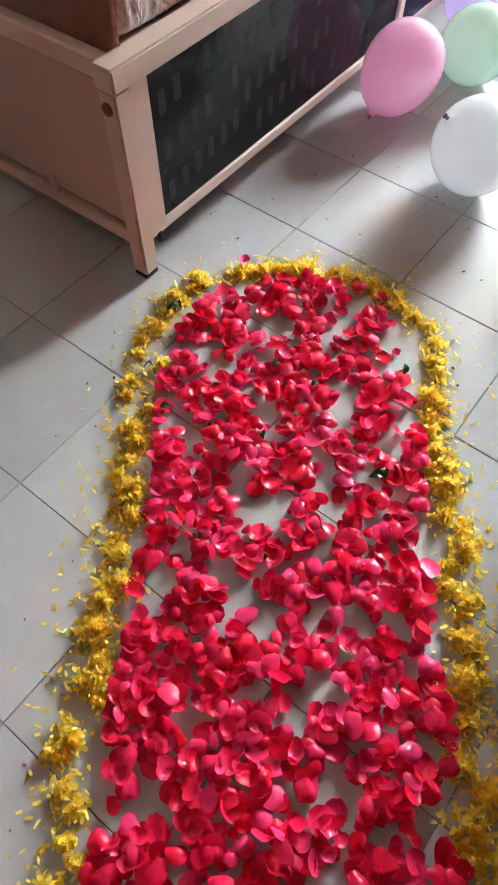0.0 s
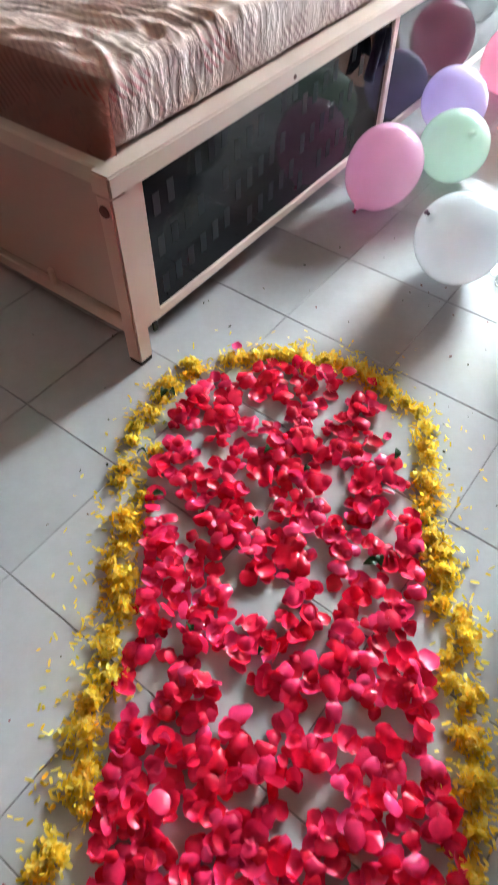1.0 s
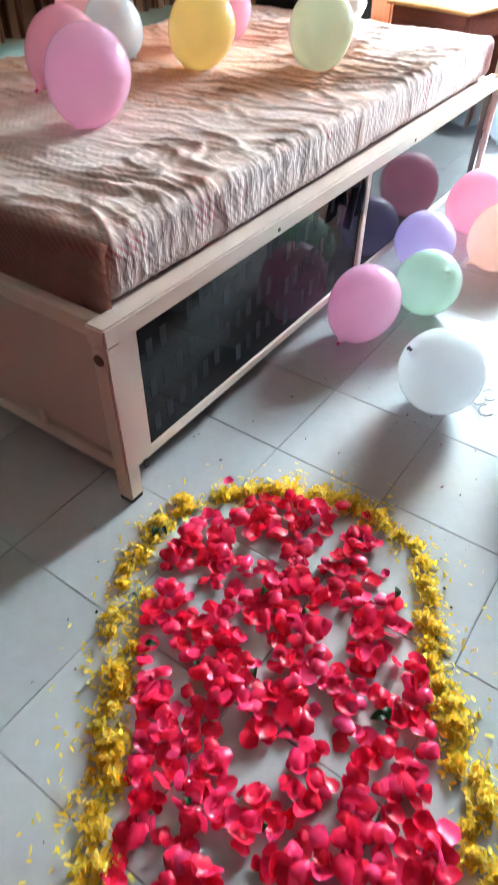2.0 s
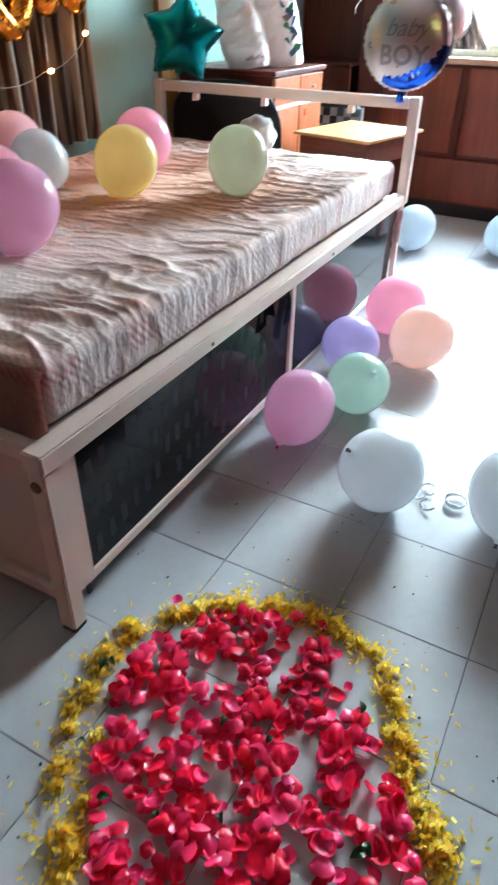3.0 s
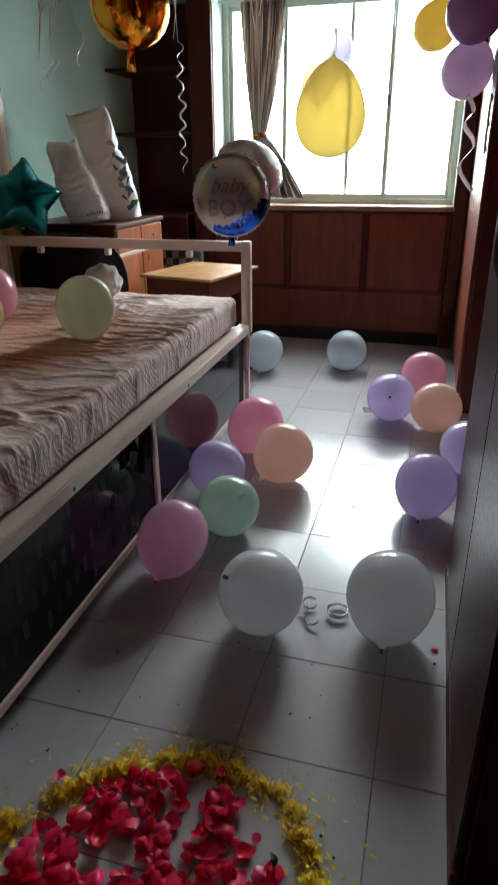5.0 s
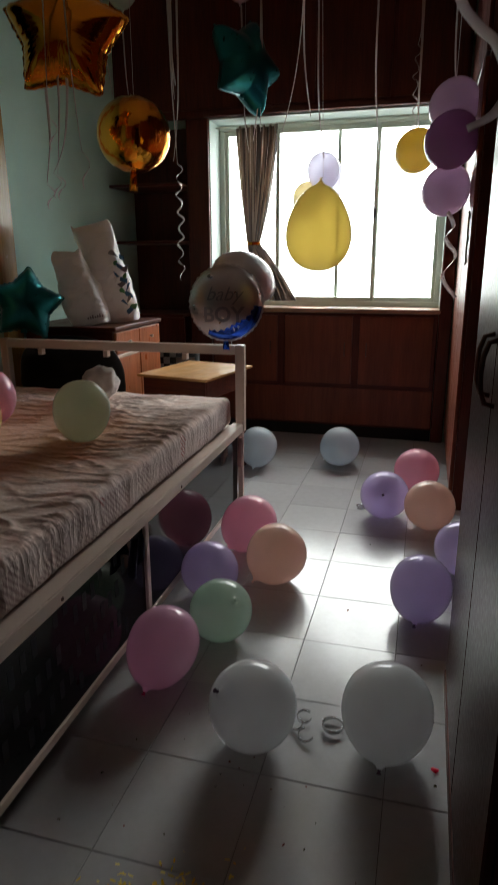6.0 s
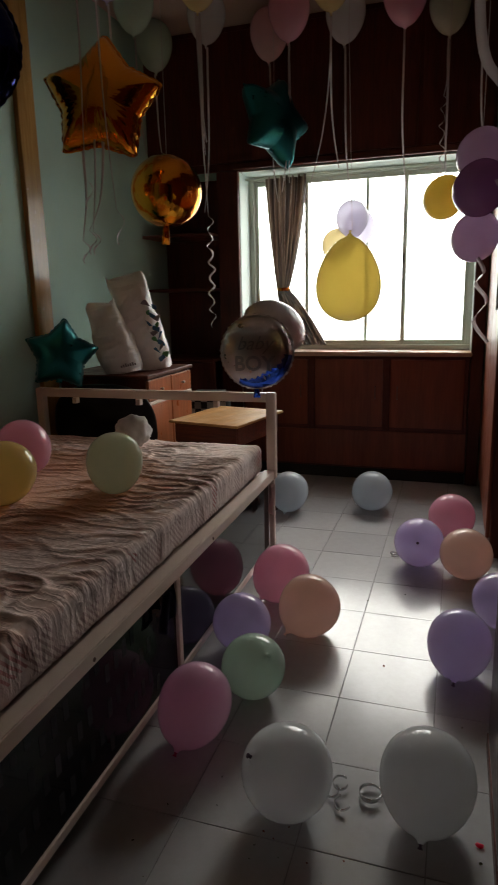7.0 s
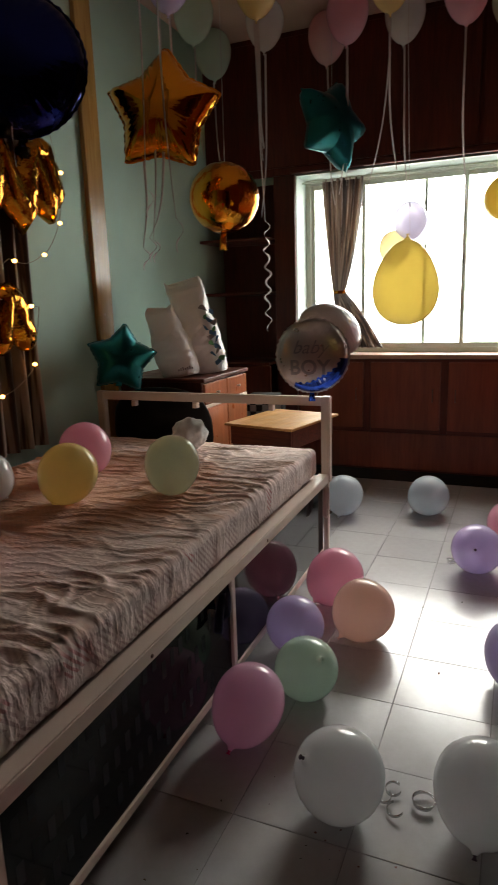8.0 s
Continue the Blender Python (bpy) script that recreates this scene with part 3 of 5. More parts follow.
# added strip that closes the gap and stands for its dark shade
part("slot_shade", box(-W + T + 0.002, -T - 0.002, 0.004, 0.010, 0.108, 0.135, 0), M["maroon_h"], bed, "maroon strip added as the shade in the gap between end panel and rail")
part("deck", box(-W + T, -T, 0.05, L - T, RZ - 0.03, RZ - 0.012, 0), M["sheet"], bed)
part("inner_frame", box(-0.052, -0.024, T - 0.0255, T + 0.030, 0.103, RZ - 0.0445, 0.002), M["cream"], bed)
for y in (1.09,):
    part("mid_post", box(-0.052, -0.026, y, y + 0.028, 0.1025, RZ - 0.0445, 0.003), M["cream"], bed)
for y0, y1 in ((0.083, 1.089), (1.119, L - T - 0.001)):
    pnl = part("side_panel", box(-0.040, -0.036, y0, y1, 0.103, RZ - 0.046, 0), M["smoke"], bed, "smoked glossy panel with rows of pale dashes")
    bm = bmesh.new()
    k = 0
    y = y0 + 0.03
    while y < y0 + 0.90 and y0 < 0.5:
        for row in range(3):
            z = 0.13 + row * 0.10 + 0.010 * (k % 6)
            if (k + row * 2) % 7 != 6:
                bmesh.ops.create_cube(bm, size=1, matrix=Matrix.Translation((-0.0358, y, z + 0.022)) @ Matrix.Diagonal((0.0006, 0.021, 0.050, 1)))
        y += 0.046
        k += 1
    if y0 < 0.5:
        tagged(part("dash_print", bm, M["dash"], pnl, "rows of short pale dashes"), kind="stuff")
    else:
        bm.free()
part("back_panel", box(-W + 0.020, -W + 0.024, T + 0.02, L - T - 0.01, 0.103, RZ - 0.046, 0), M["smoke"], bed)
for y, z in ((0.55, RZ - 0.052), (1.35, RZ - 0.052)):
    part("bolt", lathe([(0, 0.003), (0.005, 0.0025), (0.006, 0.0)], 12), M["brown_bolt"], bed, m=pose(-0.0055, y + 0.015, z + 0.025, 0, 90, 0))
part("bolt", lathe([(0, 0.004), (0.012, 0.003), (0.013, 0.0)], 14), M["brown_bolt"], bed, "dull brown bolt cap", pose(-0.034, -0.0265, 0.405, 90, 0, 0))
part("clip", box(-0.30, -0.285, -0.016, -0.0065, 0.105, 0.15, 0.002), M["cream"], bed)
part("clip", box(-0.024, -0.016, 0.036, 0.05, 0.066, 0.09, 0.002), M["dark"], bed)


def mattress_mesh():
    lx, ly, lz, r = 1.212, 2.12, 0.140, 0.030
    nx, ny, nz = 130, 420, 10
    bm = bmesh.new()
    key = {}

    def vert(i, j, k):
        q = (i, j, k)
        if q not in key:
            p = Vector((lx * (i / nx - 0.5), ly * (j / ny - 0.5), lz * k / nz))
            c = Vector((max(-lx / 2 + r, min(lx / 2 - r, p.x)), max(-ly / 2 + r, min(ly / 2 - r, p.y)), max(r, min(lz - r, p.z))))
            d = p - c
            nrm = d.normalized() if d.length > 1e-6 else Vector((0, 0, 1))
            s = c + nrm * r if d.length > 1e-6 else p
            # long creases run across the bed and gather towards its outer edge
            warp = noise.noise(Vector((s.x * 2.0, s.y * 2.2, 1.1))) + 0.35 * noise.noise(Vector((s.x * 6.0, s.y * 6.5, 2.1)))
            a = Vector((s.x * 2.4 + warp, s.y * 10.5 + 3.6 * s.x + 3.0 * warp, s.z * 6))
            ridge = (1 - min(1, abs(noise.noise(a)) * 2.3)) ** 3
            b = Vector((s.x * 4.5 + 4, s.y * 27 - 4 * s.x + 3.5 * warp, s.z * 10 + 3))
            fine = (1 - min(1, abs(noise.noise(b)) * 2.4)) ** 2.5
            c2 = Vector((s.x * 6 + 8 + 3 * warp, s.y * 4 + 5 * s.x, 5.5))
            cross = (1 - min(1, abs(noise.noise(c2)) * 4.5)) ** 4
            calm = 0.34 + 0.66 * max(0.0, min(1.0, 0.55 + 1.5 * noise.noise(Vector((s.x * 2.6 + 9, s.y * 1.9, 4.4)))))
            soft = noise.noise(Vector((s.x * 2.3, s.y * 2.0, 7.7)))
            wild = max(0.15, min(1.0, 0.5 + 1.8 * noise.noise(Vector((s.x * 3.1 + 2, s.y * 4.3, 9.9)))))
            top = max(0.0, nrm.z)
            rim = min(1.0, min(lx / 2 - abs(s.x), ly / 2 - abs(s.y)) / 0.06 + 0.5)
            amp = ((0.0100 * ridge * wild + 0.0082 * fine * (1.2 - 0.5 * wild) + 0.004 * cross) * calm + 0.003 * soft) * rim - 0.006
            side = 0.0018 * fine + 0.0015 * ridge + 0.003 * noise.noise(Vector((s.x * 16, s.y * 16, s.z * 4))) + 0.004 * soft
            s = s + nrm * (amp * top + side * (1 - top))
            key[q] = bm.verts.new(s)
        return key[q]

    def sheet(f, na, nb):
        for a in range(na):
            for b in range(nb):
                bm.faces.new((vert(*f(a, b)), vert(*f(a + 1, b)), vert(*f(a + 1, b + 1)), vert(*f(a, b + 1))))

    sheet(lambda a, b: (a, b, nz), nx, ny)
    sheet(lambda a, b: (b, a, 0), ny, nx)
    sheet(lambda a, b: (a, 0, b), nx, nz)
    sheet(lambda a, b: (nx - a, ny, b), nx, nz)
    sheet(lambda a, b: (nx, a, b), ny, nz)
    sheet(lambda a, b: (0, ny - a, b), ny, nz)
    bmesh.ops.recalc_face_normals(bm, faces=bm.faces[:])
    return bm


mattress = empty("mattress", bed.matrix_basis @ pose(-0.659, 1.105, RZ - 0.004), "mattress in a creased pale pink and tan printed bedspread", "mattress")
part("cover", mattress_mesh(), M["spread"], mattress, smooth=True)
bm = bmesh.new()
for k in range(25):
    u = k / 24
    x = -0.612 + 1.224 * u
    tp = min(1.0, 8 * u, 8 * (1 - u))
    zz = -0.012 - 0.040 * math.sin(math.pi * min(1, u * 1.25)) ** 2 - 0.012 * math.sin(9 * u)
    row = [(x, -1.052 - 0.006 * tp, 0.128), (x, -1.064 - tp * (0.010 + 0.004 * math.sin(7 * u)), 0.110), (x, -1.066 - tp * (0.016 + 0.012 * math.sin(5 * u)), 0.05), (x, -1.066 - tp * (0.020 + 0.008 * math.sin(8 * u)), zz + 0.02), (x, -1.064 - 0.014 * tp, zz)]
    vs = [bm.verts.new(p) for p in row]
    if k:
        for a in range(4):
            bm.faces.new((pv[a], vs[a], vs[a + 1], pv[a + 1]))
    pv = vs
bmesh.ops.solidify(bm, geom=bm.faces[:], thickness=0.003)
part("hem", bm, M["hem"], mattress, "loose hem sagging over the end", smooth=True)


def hanging_cloth(name, loc, w, h, material, label, cat, turn=0):
    bm = bmesh.new()
    nu, nv = 14, 10
    g = [[bm.verts.new(((u / nu - 0.5) * w * (0.45 + 0.55 * v / nv), 0.008 * math.sin(u * 0.9 + v * 0.2) + 0.003 * math.sin(u * 1.9), -h * v / nv * (0.86 + 0.14 * math.sin(u * 0.45)))) for u in range(nu + 1)] for v in range(nv + 1)]
    for v in range(nv):
        for u in range(nu):
            bm.faces.new((g[v][u], g[v][u + 1], g[v + 1][u + 1], g[v + 1][u]))
    bmesh.ops.solidify(bm, geom=bm.faces[:], thickness=0.004)
    return tagged(part(name, bm, material, m=pose(*loc, 0, 0, turn), smooth=True), label, cat)


hanging_cloth("cloth", (0.132, 1.545, 0.436), 0.13, 0.12, M["navy"], "navy cloth tail hanging below the bed rail", "cloth", 90)
hanging_cloth("cloth", (0.128, 2.68, 0.436), 0.08, 0.14, M["pinkcloth"], "faded pink cloth tail hanging below the bed rail", "cloth", 90)


# ---- balloons ----
def balloon_mesh(d, tall=1.12, pear=0.05):
    prof = []
    for k in range(21):
        a = math.pi * k / 20
        c = math.cos(a)
        r = 0.5 * d * math.sin(a) ** 0.96 * (1 + pear * c) if 0 < k < 20 else 0
        prof.append((r, 0.5 * d * tall * c * (1 + (0.6 * pear if c < 0 else 0) * c * c)))
    prof = prof[:-1]
    zb = prof[-1][1]
    prof += [(0.010 * d / 0.22, zb - 0.005), (0.006, zb - 0.012)]
    prof += [(0.0, zb - 0.013)]
    return lathe(prof, 28), zb - 0.012


def balloon(x, y, d, colour, knot=(0, -0.3, -1), rest=0.0, z=None, label="", group="loose balloons", tall=1.12, neck=None, pear=0.05):
    """knot: the way in which the tied end points. z: centre height of one that hangs; else it lies on rest."""
    b, zk = balloon_mesh(d, tall, pear)
    q = Vector((0, 0, -1)).rotation_difference(Vector(knot).normalized()).to_matrix().to_4x4()
    if z is None:
        z = rest - min((q @ v.co).z for v in b.verts)
    ob = tagged(part("balloon", b, LATEX[colour], m=Matrix.Translation((x, y, z)) @ q, smooth=True), label, "balloon", group)
    kn = lathe([(0.0, 0.006), (0.004, 0.004), (0.005, -0.001), (0.003, -0.004), (0.0065, -0.010), (0.006, -0.011), (0.0, -0.008)], 12)
    part("knot", kn, LATEX[colour] if neck is None else neck, ob, "", pose(0, 0, zk), True)
    return ob


dk = plain("dark_knot", (0.10, 0.06, 0.10), 0.5)
rk = plain("red_knot", (0.55, 0.02, 0.12), 0.5)
gk = plain("green_knot", (0.05, 0.20, 0.08), 0.5)
# on the floor
FLO = "on the glossy tiled floor"
balloon(0.553, 1.299, 0.232, "white", (-0.55, -0.55, 0.62), label="white latex balloon " + FLO, neck=dk, tall=0.96)
balloon(0.893, 1.362, 0.232, "white", (-0.05, -0.75, -0.62), label="white latex balloon standing on its knot " + FLO, neck=dk, tall=1.06)
balloon(0.225, 1.486, 0.214, "pink", (-0.15, -0.75, -0.70), label="bright pink latex balloon beside the bed panel", neck=rk, tall=1.14)
balloon(0.330, 1.735, 0.208, "green", (0.55, -0.5, 0.65), label="mint green latex balloon " + FLO, tall=1.05)
balloon(0.417, 2.171, 0.235, "peach", (-0.5, -0.5, -0.6), label="peach latex balloon " + FLO, tall=1.02)
balloon(0.204, 1.996, 0.212, "lavender", (0.3, 0.6, -0.6), label="lavender latex balloon beside the bed", tall=1.05)
balloon(0.236, 2.424, 0.236, "rosepink", (-0.4, -0.6, -0.5), label="pink latex balloon beside the bed", tall=1.08)
balloon(0.968, 2.046, 0.214, "lavender", (-0.1, -0.75, -0.62), label="lavender latex balloon standing on its knot", neck=dk, tall=1.12)
balloon(0.784, 2.939, 0.234, "lavender", (0.0, -0.85, 0.30), label="lavender latex balloon, knot outward, " + FLO, neck=dk, tall=1.02)
balloon(1.000, 2.852, 0.232, "peach", (0.4, 0.5, -0.5), label="peach latex balloon by the tall cupboard", tall=1.02)
balloon(0.931, 3.352, 0.240, "rosepink", (0.3, 0.6, -0.6), label="rose pink latex balloon by the tall cupboard", tall=1.0)
balloon(-0.022, 3.574, 0.234, "sky", (-0.1, -0.5, -0.9), label="bluish white latex balloon behind the bed", tall=1.05)
balloon(0.461, 3.715, 0.240, "sky", (-0.6, 0.2, -0.6), label="bluish white latex balloon near the sill cupboards", tall=1.0)
balloon(1.120, 2.400, 0.210, "lavender", (0.2, 0.3, -0.9), label="lavender latex balloon half behind the wardrobe", tall=1.05)
# on the bed
ONB = "resting on the creased bedspread"
for x, y, d, c, k, s, tl in ((-0.453, 1.126, 0.212, "pink", (-0.1, -0.4, -0.9), "bright pink latex balloon ", 1.1), (-0.720, 1.290, 0.206, "rosepink", (-0.3, -0.7, -0.7), "rose pink latex balloon ", 1.1),
                             (-1.110, 1.765, 0.218, "pale_pink", (0, 0.3, -0.9), "pale pink latex balloon ", 1.02), (-0.880, 1.660, 0.185, "white", (0.2, 0.5, -0.8), "small white latex balloon ", 1.1),
                             (-0.580, 1.748, 0.212, "yellow", (-0.35, -0.4, -1), "pale yellow latex balloon ", 1.07), (-0.766, 2.104, 0.214, "rosepink", (0, 0.5, -0.8), "rose pink latex balloon ", 1.1),
                             (-0.275, 1.980, 0.206, "pale_green", (0.12, -0.35, -1), "pale green latex balloon ", 1.1)):
    z = 0.597 + 0.5 * d
    x, y, z, d = 0.9 + (x - 0.9) * 0.965, -0.06 + (y + 0.06) * 0.965, 1.15 + (z - 1.15) * 0.965, d * 0.97
    balloon(x, y, d, c, k, z=z, label=s + ONB, tall=tl, neck=gk if c == "pale_green" else (rk if c == "rosepink" else None))

# afloat under the ceiling, each with its ribbon
rng = random.Random(4)


def ribbon_path(p, length, sway, n=26, curl=0.0):
    pts = []
    ph = rng.uniform(0, 6)
    for k in range(n + 1):
        u = k / n
        s = sway * u * u
        pts.append((p[0] + s * math.sin(ph) + 0.012 * math.sin(5 * u + ph) * u, p[1] + s * math.cos(ph) * 0.6, p[2] - length * u))
    if curl:
        x, y, z = pts[-1]
        m = int(curl / 0.085) * 10
        for k in range(1, m + 1):
            a = 2 * math.pi * k / 10
            pts.append((x + 0.021 * math.sin(a) * (0.7 + 0.3 * math.sin(0.7 * a)), y + 0.018 * (1 - math.cos(a)), z - curl * k / m))
    return pts


def ribbon(p, length, width, sway=0.06, curl=0.0, label="thin pale ribbon hanging from a balloon", twist=0.05):
    b = strip(ribbon_path(p, length, sway, curl=curl), width, (1, 0.3, 0), twist=twist)
    return tagged(part("ribbon", b, M["ribbon"], smooth=True), label, "ribbon", "hanging ribbons")


AFLOAT = ((-0.895, 3.575, "green"), (-1.029, 4.10, "green"), (-0.572, 3.864, "white"), (-0.095, 3.945, "rosepink"), (-0.285, 4.20, "pale_pink"), (0.202, 4.12, "white"),
          (0.556, 3.967, "rosepink"), (-0.441, 3.407, "yellow"), (0.195, 3.70, "yellow"), (-0.797, 3.11, "lavender"), (0.784, 4.23, "pale_green"), (0.966, 3.852, "yellow"))
for x, y, c in AFLOAT:
    d = 0.232 + rng.uniform(-0.012, 0.012)
    balloon(x, y, d, c, (rng.uniform(-0.06, 0.06), rng.uniform(-0.06, 0.06), -1), z=H - 0.5 * d * 1.2 - 0.006, tall=1.2, pear=0.13,
            label=c.replace("_", " ").replace("rosepink", "rose pink") + " latex balloon afloat against the ceiling", group="balloons under the ceiling")
    tip = H - d * 1.2 - 0.03
    ribbon((x, y, tip), rng.uniform(0.55, 0.95), rng.uniform(0.008, 0.014), 0.05)
# the long ribbons
ribbon((-0.445, 3.405, 2.725), 0.62, 0.030, 0.03, label="broad pale ribbon hanging from the ceiling balloons")
ribbon((-0.438, 3.405, 2.725), 1.00, 0.011, 0.02, 0.60, label="pale ribbon ending in a tight curl")
ribbon((-0.095, 3.945, 2.76), 0.80, 0.007, 0.02)
ribbon((0.784, 4.23, 2.76), 0.34, 0.007, 0.02, 0.55, label="pale ribbon ending in a tight curl")
ribbon((0.200, 3.70, 2.725), 0.95, 0.007, 0.22)
ribbon((-0.56, 2.48, 2.20), 0.62, 0.012, 0.10, 0.10)
ribbon((-0.53, 2.50, 1.93), 0.35, 0.011, 0.09, 0.10)
ribbon((-0.64, 2.52, 1.93), 0.38, 0.012, 0.12, 0.10)
ribbon((-1.04, 2.16, 2.42), 0.55, 0.007, 0.03)
ribbon((-0.476, 2.42, H - 0.003), 1.38, 0.011, 0.03, 0.14, label="thin pale ribbon hanging from the ceiling")
ribbon((-0.55, 2.40, H - 0.003), 1.25, 0.012, 0.03, 0.12, label="thin pale ribbon hanging from the ceiling")
# broad ribbon looping beside the wardrobe
def smooth_path(knots, n=6):
    """Catmull-Rom through the knots."""
    K = [Vector(k) for k in knots]
    out = []
    for i in range(len(K) - 1):
        a, b, c, d = K[max(0, i - 1)], K[i], K[i + 1], K[min(len(K) - 1, i + 2)]
        for k in range(n):
            u = k / n
            out.append(0.5 * (2 * b + (c - a) * u + (2 * a - 5 * b + 4 * c - d) * u * u + (3 * b - a - 3 * c + d) * u ** 3))
    return out + [K[-1]]


pts = smooth_path([(0.92, 2.02, H - 0.002), (0.922, 2.02, 2.5), (0.925, 2.01, 2.11), (0.945, 2.0, 1.92), (0.995, 1.99, 1.836), (1.055, 1.98, 1.775), (1.090, 1.99, 1.68), (1.065, 2.0, 1.615), (0.996, 2.01, 1.58)])
tagged(part("ribbon", strip(pts, 0.030, (0.8, 0.5, 0.3), twist=0.012), M["ribbon"], smooth=True), "broad pale satin ribbon in a loose loop", "ribbon", "hanging ribbons")

# in front of the window
balloon(0.508, 2.455, 0.246, "deep_yellow", (0.02, 0, 1), z=1.335, tall=1.22, pear=0.14, label="big deep yellow balloon hung knot upward before the window", group="hanging balloons")
tagged(part("string", pipe([(0.52, 2.455, 1.51), (0.50, 2.45, 2.2), (0.50, 2.45, H - 0.002)], 0.0012, 5), M["ribbon"]), "thin thread from the ceiling to the yellow balloon", "string")
for x, y, z, d, c, s in ((0.24, 4.22, 1.76, 0.205, "clear", "clear lilac"), (0.275, 4.30, 1.715, 0.20, "clear", "clear lilac"), (0.14, 4.26, 1.60, 0.20, "cream", "pale yellow")):
    balloon(x, y, d, c, (0, 0.1, -1), z=z, label=s + " latex balloon taped against the bright window", group="window balloons")
for x, y, z, d, c, s in ((0.985, 3.50, 1.945, 0.235, "mauve", "mauve"), (0.980, 3.30, 1.760, 0.240, "purple", "dark purple"), (0.975, 3.50, 1.560, 0.232, "mauve", "mauve"), (0.800, 4.05, 1.830, 0.232, "mustard", "mustard yellow")):
    balloon(x, y, d, c, (0.3, 0.4, 0.6), z=z, label=s + " latex balloon tied in a bunch by the window", group="balloon bunch")
zig = smooth_path([(0.985, 3.45, 1.455), (0.999, 3.40, 1.434), (1.021, 3.39, 1.379), (0.988, 3.40, 1.325), (1.042, 3.39, 1.241), (0.986, 3.40, 1.144), (1.058, 3.39, 1.038)])
tagged(part("ribbon", strip(zig, 0.020, (0.4, 0.3, 1.0), twist=0.02), M["ribbon"], smooth=True), "broad pale ribbon zigzagging below the balloon bunch", "ribbon", "hanging ribbons")
tagged(part("string", pipe([(0.98, 3.42, 1.50), (0.985, 3.44, 2.3), (0.985, 3.44, H - 0.002)], 0.0015, 5), M["ribbon"]), "thread that holds the balloon bunch to the ceiling", "string")


tagged(part("string", pipe([(0.80, 4.05, 1.93), (0.80, 4.05, 1.945), (0.80, 4.05, 1.955), (0.80, 4.05, 1.965), (0.80, 4.05, 1.98), (0.80, 4.06, 2.4), (0.80, 4.06, H - 0.002)], 0.0012, 5), M["ribbon"]), "thread that holds the mustard balloon to the ceiling", "string")


# ---- foil balloons ----
def foil_mesh(outline, depth, rings=12, seg=100, crimp=0.05, power=0.55, rim=0.012):
    """An inflated foil pad: outline(angle) gives the radius; both faces swell from a flat rim."""
    bm = bmesh.new()
    c = [bm.verts.new((0, 0, s * depth)) for s in (1, -1)]
    grid = ([], [])
    for k in range(1, rings + 1):
        u = k / rings
        for f, s in ((0, 1), (1, -1)):
            row = []
            for j in range(seg):
                a = 2 * math.pi * j / seg
                r = outline(a) * u
                h = depth * max(0.0, 1 - u ** 2.4) ** power
                h += crimp * depth * (u ** 6) * (1 - u) * 9 * math.sin(a * 41 + 2 * math.sin(3 * a))
                row.append(bm.verts.new((r * math.cos(a), r * math.sin(a), s * max(h, 0.0012))))
            grid[f].append(row)
    for f in (0, 1):
        for j in range(seg):
            jj = (j + 1) % seg
            bm.faces.new((c[f], grid[f][0][j], grid[f][0][jj]))
            for k in range(rings - 1):
                bm.faces.new((grid[f][k][j], grid[f][k + 1][j], grid[f][k + 1][jj], grid[f][k][jj]))
    for j in range(seg):
        jj = (j + 1) % seg
        bm.faces.new((grid[0][-1][j], grid[1][-1][j], grid[1][-1][jj], grid[0][-1][jj]))
    bmesh.ops.recalc_face_normals(bm, faces=bm.faces[:])
    return bm


def seam_mesh(outline, rim=0.012, seg=240):
    """The flat welded edge round a foil balloon."""
    bm = bmesh.new()
    rows = []
    for k in range(2):
        for s in (1, -1):
            row = []
            for j in range(seg):
                a = 2 * math.pi * j / seg
                r = outline(a) - 0.002 + k * rim * (0.72 + 0.14 * math.sin(47 * a) + 0.10 * math.sin(31 * a + 1))
                row.append(bm.verts.new((r * math.cos(a), r * math.sin(a), k * 0.003 * math.sin(31 * a) + s * 0.0006)))
            rows.append(row)
    for p, q in ((0, 2), (2, 3), (3, 1)):
        for j in range(seg):
            jj = (j + 1) % seg
            bm.faces.new((rows[p][j], rows[q][j], rows[q][jj], rows[p][jj]))
    bmesh.ops.recalc_face_normals(bm, faces=bm.faces[:])
    return bm


def star_outline(R, inner=0.56, up=math.pi / 2):
    def f(a):
        t = ((a - up) / (2 * math.pi / 5)) % 1.0
        t = min(t, 1 - t) * 2
        # straight side from a point (t = 0) to a notch (t = 1), a little blunted
        al = math.pi / 5
        x0, y0 = R, 0.0
        x1, y1 = R * inner * math.cos(al), R * inner * math.sin(al)
        th = t * al
        den = math.sin(th) * (x1 - x0) - math.cos(th) * (y1 - y0)
        s = (math.cos(th) * y0 - math.sin(th) * x0) / den if abs(den) > 1e-9 else 0
        r = math.hypot(x0 + s * (x1 - x0), y0 + s * (y1 - y0))
        return min(r, 0.965 * R)
    return f


def tail(mt, parent, p, h=0.05, w=0.022):
    b = box(-w / 2, w / 2, -0.002, 0.002, -h, 0.0, 0)
    bmesh.ops.subdivide_edges(b, edges=b.edges[:], cuts=2)
    for v in b.verts:
        v.co.x *= 1 + 0.5 * abs(v.co.z) / h
        v.co.y += 0.006 * math.sin(v.co.z * 90)
    return part("tail", b, mt, parent, "crimped filling tail", p, True)


